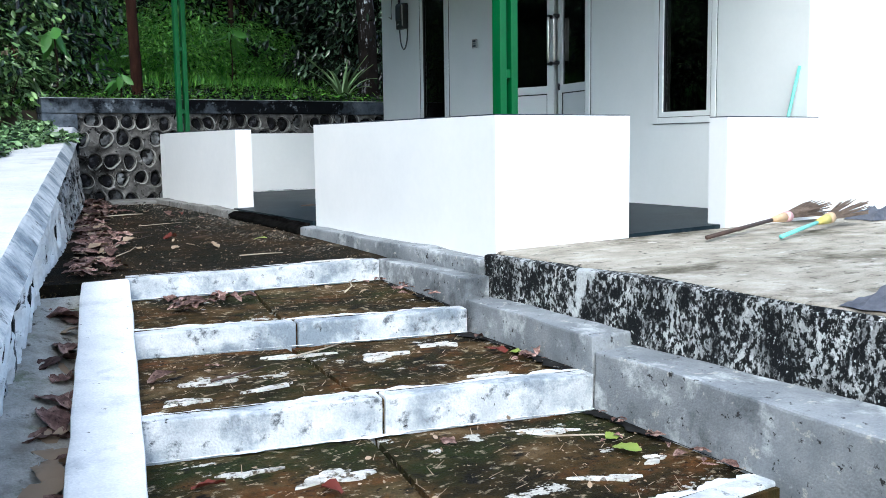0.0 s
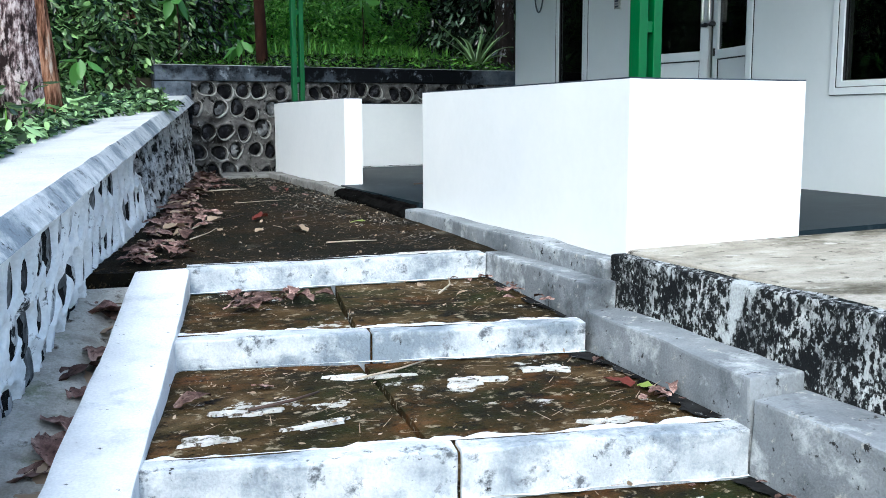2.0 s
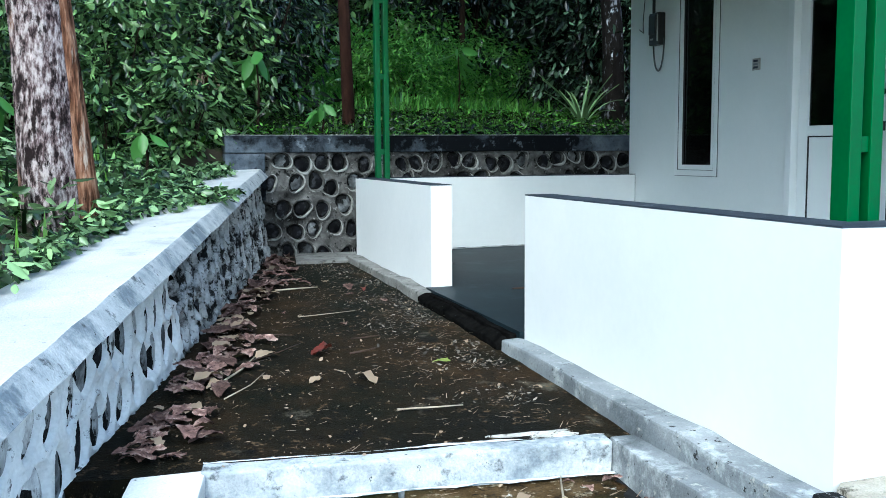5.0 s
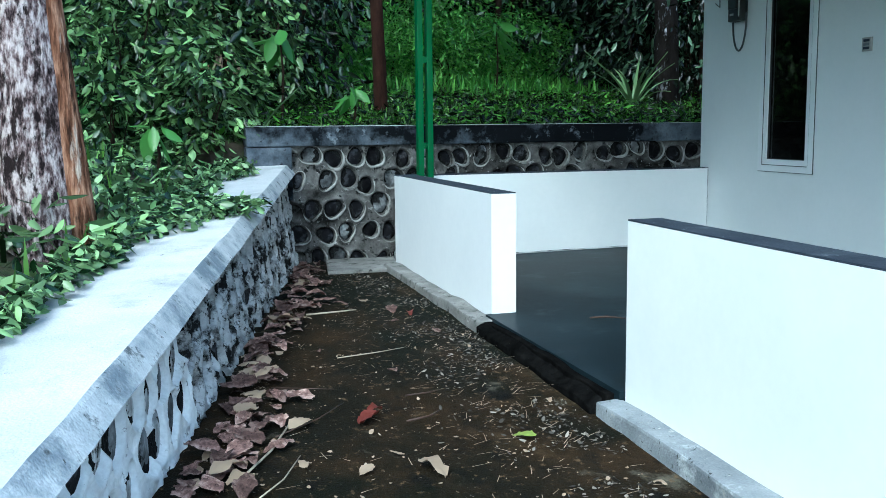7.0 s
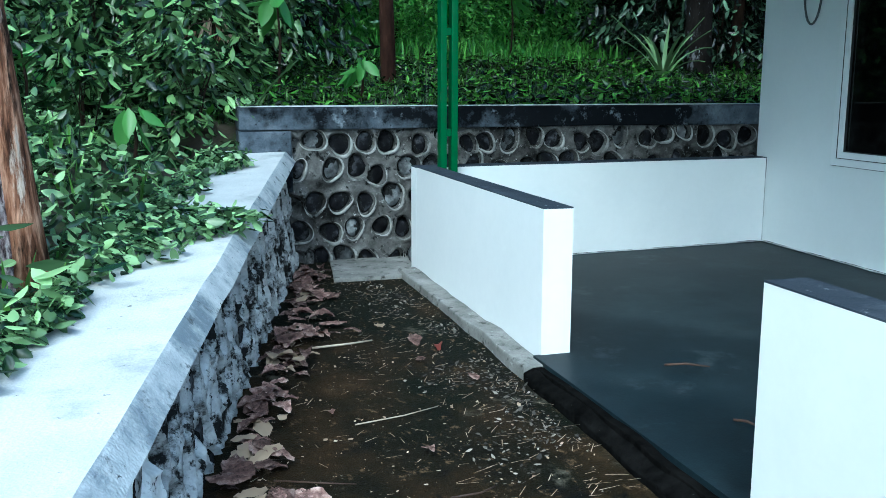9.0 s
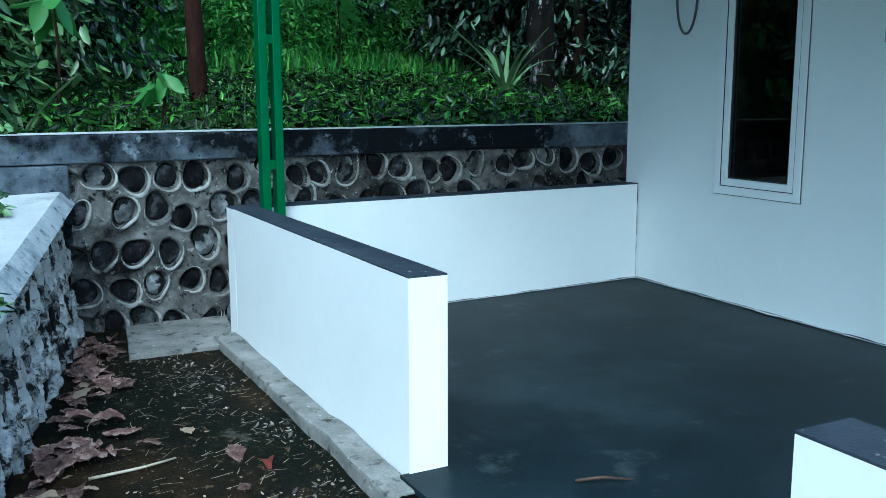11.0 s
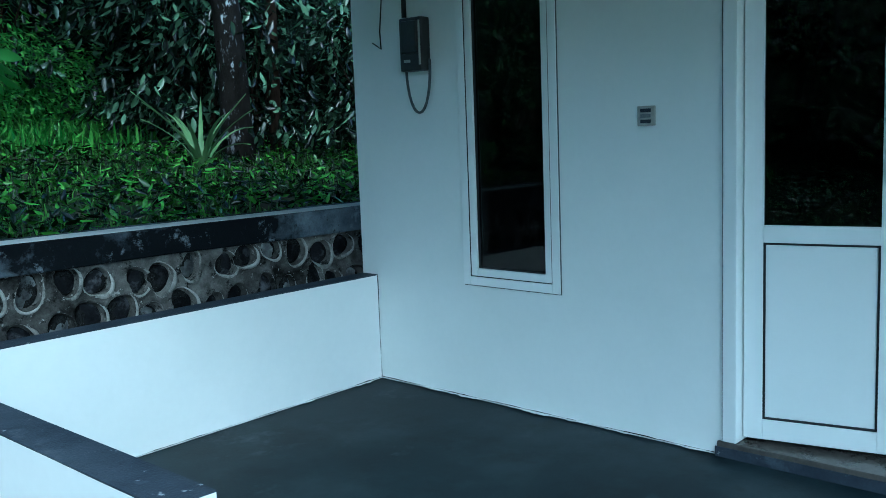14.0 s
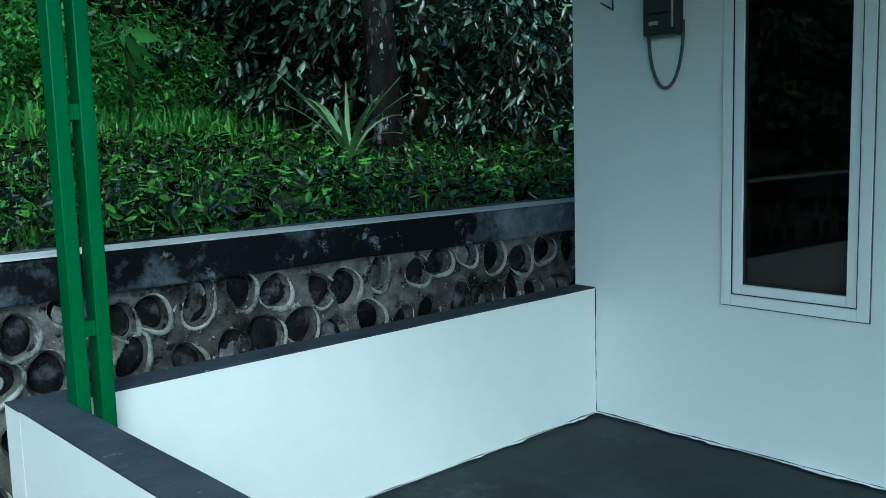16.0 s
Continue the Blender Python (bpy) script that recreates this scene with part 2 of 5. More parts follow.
CHROME = material("brushed_steel", [(0.3, (0.85, 0.83, 0.78)), (0.7, (0.9, 0.88, 0.84))], 5.0, 0.35, 0.0, metal=1.0)
TILE = material("dark_threshold_tile", [(0.3, (0.05, 0.045, 0.04)), (0.7, (0.11, 0.1, 0.09))], 6.0, 0.25, 0.05)
# The room's lack of light is put into this near-black colour.
INSIDE = material("dark_as_unlit_plaster", [(0.3, (0.035, 0.035, 0.035)), (0.7, (0.05, 0.05, 0.05))], 2.0, 0.9, 0.0)
CEILING = material("unseen_ceiling_brown", [(0.3, (0.14, 0.125, 0.105)), (0.7, (0.2, 0.18, 0.155))], 3.0, 0.9, 0.05)
GLASS = glass_material("window_glass", (0.05, 0.055, 0.055))
JOINT = material("grey_joint", [(0.3, (0.05, 0.055, 0.06)), (0.7, (0.12, 0.13, 0.135))], 20.0, 0.8, 0.0)


# ---- building blocks ----
def mesh_object(name, verts, faces, mat, parent=None, label="", smooth=False):
    me = bpy.data.meshes.new(name)
    me.from_pydata([tuple(v) for v in verts], [], [tuple(f) for f in faces])
    me.materials.append(mat)
    if smooth:
        me.polygons.foreach_set("use_smooth", [True] * len(me.polygons))
    me.update()
    ob = new(name, me)
    ob.parent = parent
    return tagged(ob, label)


def part(name, bm, mat, parent=None, label="", smooth=False):
    me = bpy.data.meshes.new(name)
    bmesh.ops.recalc_face_normals(bm, faces=bm.faces)
    if smooth:
        for f in bm.faces:
            f.smooth = True
    bm.to_mesh(me)
    bm.free()
    me.materials.append(mat)
    ob = new(name, me)
    ob.parent = parent
    return tagged(ob, label)


def thing(name, at, label, category, group=""):
    ob = new(name)
    ob.location = at
    ob.empty_display_size = 0.1
    return tagged(ob, label, category, group)


def add_box(bm, x0, x1, y0, y1, z0, z1, bevel=0.0, m=None):
    r = bmesh.ops.create_cube(bm, size=1.0, matrix=Matrix.Translation(((x0 + x1) / 2, (y0 + y1) / 2, (z0 + z1) / 2)) @ Matrix.Diagonal((abs(x1 - x0), abs(y1 - y0), abs(z1 - z0), 1)))
    if bevel:
        es = list({e for v in r["verts"] for e in v.link_edges})
        bmesh.ops.bevel(bm, geom=es, offset=bevel, segments=2, profile=0.6, affect="EDGES")
    if m is not None:
        bmesh.ops.transform(bm, matrix=m, verts=bm.verts)
    return bm


def box(x0, x1, y0, y1, z0, z1, bevel=0.0):
    return add_box(bmesh.new(), x0, x1, y0, y1, z0, z1, bevel)


def solid(poly, low, high, bevel=0.0, cuts=0, rough=0.0, seed=0):
    """A block over the plan polygon; low and high: a height, or one for each corner."""
    bm = bmesh.new()
    k = len(poly)
    low = low if isinstance(low, (list, tuple)) else [low] * k
    high = high if isinstance(high, (list, tuple)) else [high] * k
    a = [bm.verts.new((*p, z)) for p, z in zip(poly, low)]
    b = [bm.verts.new((*p, z)) for p, z in zip(poly, high)]
    bm.faces.new(a[::-1])
    bm.faces.new(b)
    for i in range(k):
        bm.faces.new((a[i], a[(i + 1) % k], b[(i + 1) % k], b[i]))
    if cuts:
        es = [e for e in bm.edges if e.calc_length() > 0.3]
        bmesh.ops.subdivide_edges(bm, edges=es, cuts=cuts, use_grid_fill=True)
    if bevel:
        es = [e for e in bm.edges if len(e.link_faces) == 2 and e.calc_face_angle(0) > 0.6]
        bmesh.ops.bevel(bm, geom=es, offset=bevel, segments=2, profile=0.6, affect="EDGES")
    if rough:
        for v in bm.verts:
            v.co += rough * noise.noise_vector(v.co * 3.1 + Vector((seed, 0, 0))) + 0.5 * rough * noise.noise_vector(v.co * 9.0)
    return bm


def tube(points, radius, sides=8):
    """A bent round bar through the points."""
    bm = bmesh.new()
    pts = [Vector(p) for p in points]
    rings = []
    for i, p in enumerate(pts):
        d = (pts[min(i + 1, len(pts) - 1)] - pts[max(i - 1, 0)]).normalized()
        u = d.cross(Vector((0.31, 0.17, 0.93))).normalized()
        w = d.cross(u)
        r = radius[i] if isinstance(radius, (list, tuple)) else radius
        rings.append([bm.verts.new(p + r * (math.cos(a) * u + math.sin(a) * w)) for a in [2 * math.pi * j / sides for j in range(sides)]])
    for r0, r1 in zip(rings, rings[1:]):
        for j in range(sides):
            bm.faces.new((r0[j], r0[(j + 1) % sides], r1[(j + 1) % sides], r1[j]))
    bm.faces.new(rings[0][::-1])
    bm.faces.new(rings[-1])
    return bm


def structure(ob, label):
    return tagged(ob, label, kind="structure")


# ---- the plan ----
def wall_x(y):
    return 1.07 + 0.2286 * (y - 3.0)


def wall_z(y):
    return 1.38 + 0.0755 * (y - 3.0)


FAR_Y = 10.89
HX = 6.275


# ---- ground ----
def ground_height(x, y):
    bank_d = (wall_x(min(y, 12.0)) - 0.3) - x
    low = 0.3 + 0.075 * max(-12.0, min(y, 9.0))
    if x > 12.5:
        low += 0.02 * min(x - 12.5, 20)
    high = -99.0
    if bank_d > 0:
        high = wall_z(max(-4.0, min(y, 11.0))) - 0.14 + 0.1 * min(bank_d, 1.0) + 0.16 * max(0.0, min(bank_d - 0.6, 30.0))
    if y > FAR_Y + 0.22 and x > 2.2:
        d = y - FAR_Y - 0.22
        high = max(high, 2.14 + 0.09 * min(d, 2.0) + 0.12 * max(0.0, min(d - 2.0, 40.0)))
    if y > FAR_Y + 0.22 and x <= 2.6:
        d = y - FAR_Y
        high = max(high, 1.95 + 0.14 * min(d, 40.0))
    z = max(low, high)
    if high > -50:
        z += 0.05 * noise.noise(Vector((x * 0.9, y * 0.9, 0))) + 0.3 * noise.noise(Vector((x * 0.12, y * 0.12, 3))) * min(1.0, max(0, high - 2.3))
    return z


def axis(near0, near1, step, far):
    a = [near0 + step * i for i in range(int((near1 - near0) / step) + 1)]
    s, x = step, near0
    left = []
    while x > -far:
        s *= 1.25
        x -= s
        left.append(x)
    s, x = step, a[-1]
    right = []
    while x < far:
        s *= 1.25
        x += s
        right.append(x)
    return left[::-1] + a + right


gx, gy = axis(-4.0, 10.0, 0.16, 900.0), axis(-1.0, 20.0, 0.16, 900.0)
verts = [(x, y, ground_height(x, y)) for y in gy for x in gx]
W = len(gx)
faces = [(j * W + i, j * W + i + 1, (j + 1) * W + i + 1, (j + 1) * W + i) for j in range(len(gy) - 1) for i in range(W - 1)]
structure(mesh_object("ground", verts, faces, SOIL, smooth=True), "dark soil slope with leaf litter and moss")

# ---- stairs, ramp, curbs ----


def floor_slab(name, poly, low, high, mat, label, seed):
    return structure(part(name, solid(poly, low, high, 0.0, 10, 0.006, seed), mat, smooth=False), label)


floor_slab("floor_lower_path", [(0.35, -3.0), (2.95, -3.0), (3.24, 2.62), (1.33, 2.62)], -0.4, [0.18, 0.18, 0.56, 0.56], TREAD, "brown mossy concrete path below the steps", 1)
SEAM = {1: ((2.16, 2.6), (2.415, 3.73)), 2: ((2.40, 3.74), (2.505, 4.69)), 3: ((2.50, 4.7), (2.66, 5.53))}
TREADS = [(1, [(1.32, 2.6), (3.24, 2.6), (3.30, 3.53), (1.64, 3.9)], [0.69, 0.69, 0.705, 0.705], "flaking brown concrete step tread with moss"), (2, [(1.63, 3.9), (3.30, 3.54), (3.345, 4.49), (1.87, 4.845)], [0.838, 0.838, 0.85, 0.85], "mossy brown concrete step tread with pale flakes"), (3, [(1.86, 4.85), (3.345, 4.5), (3.40, 5.46), (2.04, 5.58)], [0.952, 0.952, 0.99, 0.99], "damp brown concrete step tread with dead leaves")]
for k, (a, bb, cc, dd), hh, lab in TREADS:
    (jx0, jy0), (jx1, jy1) = SEAM[k]
    floor_slab("floor_tread_%d_a" % k, [a, (jx0 - 0.011, jy0), (jx1 - 0.011, jy1), dd], 0.1, hh, TREAD, lab, k)
    floor_slab("floor_tread_%d_b" % k, [(jx0 + 0.011, jy0), bb, cc, (jx1 + 0.011, jy1)], 0.1, hh, TREAD, lab, k)
floor_slab("floor_ramp", [(1.6, 5.64), (3.56, 5.5), (3.6, 7.2), (3.66, 10.95), (2.78, 10.95), (2.0, 7.2)], 0.4, [1.098, 1.098, 1.155, 1.205, 1.205, 1.155], MOSSY, "mossy dark brown concrete ramp littered with leaves", 5)

# risers: whitewashed beams with a joint in the middle
for i, (a, b, z0, z1) in enumerate((((1.63, 3.9), (3.295, 3.535), 0.5, 0.85), ((1.865, 4.845), (3.345, 4.49), 0.6, 0.965), ((2.03, 5.58), (3.40, 5.46), 0.8, 1.106), ((1.33, 2.62), (3.24, 2.62), 0.2, 0.70))):
    A, B = Vector(a), Vector(b)
    d = (B - A).normalized()
    nrm = Vector((-d.y, d.x))
    cut = 0.5 if i == 0 else 0.46
    for k, (s0, s1) in enumerate(((0.0, cut - 0.003), (cut + 0.003, 1.0))):
        if i > 1:
            if k:
                continue
            s0, s1 = 0.0, 1.0
        p, q = A.lerp(B, s0), A.lerp(B, s1)
        bm = solid([p - 0.012 * nrm, q - 0.012 * nrm, q + 0.075 * nrm, p + 0.075 * nrm], z0, z1, 0.008, 12, 0.011, 10 + i)
        structure(part("trim_riser", bm, CEMENT_PALE), "whitewashed concrete step riser with chipped edge")

# left curb running down beside the steps
CURB = [((1.815, 5.61), (2.045, 5.6), 1.105), ((1.64, 4.86), (1.868, 4.83), 0.97), ((1.415, 3.89), (1.64, 3.87), 0.855), ((1.10, 2.55), (1.33, 2.55), 0.70), ((0.55, 0.2), (0.78, 0.2), 0.47), ((-0.1, -2.6), (0.13, -2.6), 0.2)]
bm = bmesh.new()
rows = []
for (a, b, z) in CURB:
    rows.append([bm.verts.new((*a, z - 0.6)), bm.verts.new((*a, z)), bm.verts.new((*b, z)), bm.verts.new((*b, z - 0.6))])
for r, s in zip(rows, rows[1:]):
    for j in range(3):
        bm.faces.new((r[j], r[j + 1], s[j + 1], s[j]))
bm.faces.new(rows[0])
bm.faces.new(rows[-1][::-1])
bmesh.ops.subdivide_edges(bm, edges=[e for e in bm.edges if e.calc_length() > 0.55], cuts=5, use_grid_fill=True)
bmesh.ops.recalc_face_normals(bm, faces=bm.faces)
es = [e for e in bm.edges if len(e.link_faces) == 2 and e.calc_face_angle(0) > 0.7]
bmesh.ops.bevel(bm, geom=es, offset=0.012, segments=2, profile=0.6, affect="EDGES")
for v in bm.verts:
    v.co += 0.006 * noise.noise_vector(v.co * 4.0)
structure(part("trim_curb", bm, CURB_WHITE), "whitewashed concrete curb beside the steps")

# gutter between the stone wall and the curb
structure(part("floor_gutter", solid([(-0.3, -2.5), (0.0, -2.5), (1.18, 2.6), (1.45, 3.86), (1.68, 4.86), (1.84, 5.6), (1.45, 5.62), (0.9, 3.5)], -0.6, [-0.1, -0.1, 0.42, 0.6, 0.76, 1.04, 1.04, 0.5], 0.0, 6, 0.025, 7), RUBBLE), "dirty rubble gutter with dead leaves")

# ---- plinth, ledges and apron ----
LEDGE = [("trim_ledge_upper", [(3.405, 5.5), (3.385, 4.56), (3.56, 4.56), (3.56, 5.5)], 0.6, 1.106), ("trim_ledge_middle", [(3.383, 4.557), (3.30, 3.53), (3.54, 3.53), (3.56, 4.557)], 0.5, 1.0), ("trim_ledge_lower", [(3.298, 3.527), (3.20, 2.2), (3.0, -2.5), (3.45, -2.5), (3.5, 3.527)], 0.0, [0.945, 0.945, 0.945, 0.945, 0.945])]
for i, (nm, poly, z0, z1) in enumerate(LEDGE):
    structure(part(nm, solid(poly, z0, z1, 0.01, 14, 0.01, 20 + i), CEMENT), "smooth grey cement ledge stepping down beside the stairs")
structure(part("floor_apron", solid([(3.555, -2.5), (14.0, -2.5), (14.0, 4.9), (3.64, 4.63), (3.602, 4.6), (3.58, 3.5)], [1.05] * 6, [1.2, 1.25, 1.26, 1.216, 1.214, 1.21], 0.012, 8, 0.006, 30), APRON), "worn buff concrete apron in front of the house")
structure(part("trim_apron_edge", solid([(3.46, -2.5), (3.553, -2.5), (3.578, 3.5), (3.6, 4.6), (3.528, 4.6), (3.495, 3.5)], 0.6, [1.196, 1.196, 1.207, 1.212, 1.212, 1.207], 0.014, 16, 0.012, 31), MOULD), "black mould stained concrete apron edge")
structure(part("trim_plinth_near", solid([(3.50, 4.604), (3.626, 4.604), (3.626, 6.83), (3.52, 6.83)], 0.8, [1.185, 1.185, 1.2, 1.2], 0.012, 18, 0.012, 32), CEMENT), "grey cement plinth under the white parapet")
structure(part("trim_plinth_far", solid([(3.505, 8.22), (3.618, 8.22), (3.618, 10.42), (3.5, 10.42)], 0.9, [1.235, 1.235, 1.245, 1.245], 0.012, 18, 0.014, 33), CEMENT_MID), "chipped pale cement plinth under the white parapet")
structure(part("trim_sill_edge", solid([(3.562, 6.835), (3.6, 6.835), (3.588, 8.215), (3.55, 8.215)], 0.9, [1.222, 1.222, 1.236, 1.236], 0.006, 14, 0.012, 34), EDGE_BLACK), "edge of the terrace floor, stain and shadow both in its black")
# lip added to thicken the black band under the floor edge
structure(part("trim_added_black_kerb", solid([(3.505, 6.835), (3.565, 6.835), (3.553, 8.215), (3.5, 8.215)], 0.9, [1.175, 1.21, 1.224, 1.195], 0.008, 22, 0.018, 37), EDGE_BLACK), "added concrete lip below the terrace edge, mould stain and shadow in its black")
structure(part("floor_slab_end", solid([(3.06, 10.29), (3.60, 10.29), (3.70, 10.92), (3.15, 10.92)], 1.0, [1.222] * 4, 0.01, 4, 0.008, 35), CEMENT_MID), "pale cement slab at the ramp's end")
structure(part("floor_terrace", solid([(3.66, 4.66), (4.55, 4.66), (6.3, 4.76), (6.3, 10.6), (3.65, 10.5), (3.64, 8.33), (3.59, 8.33), (3.603, 6.79), (3.66, 6.79)], 0.9, [1.221, 1.238, 1.246, 1.279, 1.258, 1.244, 1.244, 1.232, 1.232], 0.0), SCREED), "smooth dark grey cement screed terrace floor")

# ---- parapets ----
def parapet(name, poly, z0, z1, label):
    ob = structure(part(name, solid(poly, z0, z1 - 0.006, 0.006), WHITE), label)
    cap = solid(poly, z1 - 0.006, z1, 0.0, 6, 0.0015, 40)
    part("coping", cap, CAP_DARK, ob, "rough dark cement coping")
    return ob


parapet("wall_parapet_near", [(3.625, 4.637), (4.537, 4.637), (4.537, 4.777), (3.765, 4.777), (3.765, 6.785), (3.625, 6.785)], 1.14, 1.9, "white painted parapet wall at the terrace corner")
parapet("wall_parapet_far", [(3.622, 8.322), (3.762, 8.322), (3.745, 10.362), (3.614, 10.354)], 1.22, 1.9, "white painted terrace parapet with dark coping")
parapet("wall_parapet_back", [(3.614, 10.36), (6.273, 10.45), (6.273, 10.576), (3.614, 10.49)], 1.2, 1.896, "white painted low back wall of the terrace")
parapet("wall_parapet_side", [(5.36, 4.665), (6.273, 4.70), (6.273, 4.84), (5.36, 4.805)], 1.2, 1.896, "white painted low wall beside the house corner")

# ---- house ----
ROOM_TOP = 3.95
W_OPEN = [(9.165, 9.72, 1.93, 3.5), (5.6, 6.15, 1.92, 3.5)]
D_OPEN = (6.93, 8.3, 1.2, 3.46)
ys = [4.79, 5.6, 6.15, 6.93, 8.3, 9.165, 9.72, 10.576]
bm = bmesh.new()
T = 0.14
for y0, y1 in zip(ys, ys[1:]):
    hole = next(((z0, z1) for a, b, z0, z1 in W_OPEN + [D_OPEN] if abs(a - y0) < 1e-6), None)
    if hole:
        if hole[0] > 1.3:
            add_box(bm, HX, HX + T, y0, y1, 0.9, hole[0])
        add_box(bm, HX, HX + T, y0, y1, hole[1], ROOM_TOP)
    else:
        add_box(bm, HX, HX + T, y0, y1, 0.9, ROOM_TOP)
bmesh.ops.remove_doubles(bm, verts=bm.verts, dist=1e-5)
structure(part("wall_west", bm, HOUSE_WHITE), "white plastered house wall facing the terrace")
structure(part("wall_south", box(HX + T, 13.0, 4.79, 4.93, 0.9, ROOM_TOP), HOUSE_WHITE), "bright white plastered house wall facing the apron")
structure(part("wall_north", box(HX + T, 13.0, 10.436, 10.576, 0.9, ROOM_TOP), HOUSE_WHITE), "white plastered rear house wall")
structure(part("wall_east", box(12.86, 13.0, 4.93, 10.436, 0.9, ROOM_TOP), HOUSE_WHITE), "white plastered house wall")
structure(part("wall_inner", box(9.2, 9.3, 4.93, 10.436, 1.2, ROOM_TOP), INSIDE), "plaster wall inside the house, its unlit dark put into the colour")
structure(part("floor_room", box(HX + T, 12.86, 4.93, 10.436, 1.0, 1.33), INSIDE), "bare floor inside the house, its unlit dark put into the colour")
# Unseen ceiling; its height and dark brown are set to dim the wall.
structure(part("ceiling", box(3.68, 13.3, 4.4, 11.4, ROOM_TOP, ROOM_TOP + 0.06), CEILING), "unseen brown ceiling over terrace and house, darkened to dim the wall")
# Unseen roof, run past the house so that it shades the far wall.
structure(part("roof", solid([(3.64, 4.3), (13.6, 4.3), (13.6, 11.5), (3.64, 11.5)], [ROOM_TOP + 0.064] * 4, [ROOM_TOP + 0.2, ROOM_TOP + 1.6, ROOM_TOP + 1.6, ROOM_TOP + 0.2]), BLUE_CAP), "unseen plain roof over terrace and house, extended to shade the far wall")

# ---- stone retaining walls ----
def dome(seed, sides=18):
    """A river stone's rounded face, about 1 across, bulging along z."""
    rng = random.Random(seed)
    k1, k2, p1, p2 = rng.uniform(0.03, 0.09), rng.uniform(0.02, 0.05), rng.uniform(0, 6), rng.uniform(0, 6)
    v = [(0, 0, 0.95 + 0.1 * rng.random())]
    for r, z in ((0.42, 0.9), (0.78, 0.62), (0.96, 0.2), (1.04, -0.6)):
        for j in range(sides):
            a = 2 * math.pi * j / sides
            w = 1 + k1 * math.sin(2 * a + p1) + k2 * math.sin(3 * a + p2)
            v.append((0.5 * r * w * math.cos(a), 0.5 * r * w * math.sin(a), z + 0.16 * (rng.random() - 0.5)))
    f = [(0, 1 + j, 1 + (j + 1) % sides) for j in range(sides)]
    for k in range(3):
        for j in range(sides):
            a, b = 1 + k * sides + j, 1 + k * sides + (j + 1) % sides
            f.append((a, a + sides, b + sides, b))
    me = bpy.data.meshes.new("stone")
    me.from_pydata(v, [], f)
    me.polygons.foreach_set("use_smooth", [True] * len(f))
    me.update()
    return me


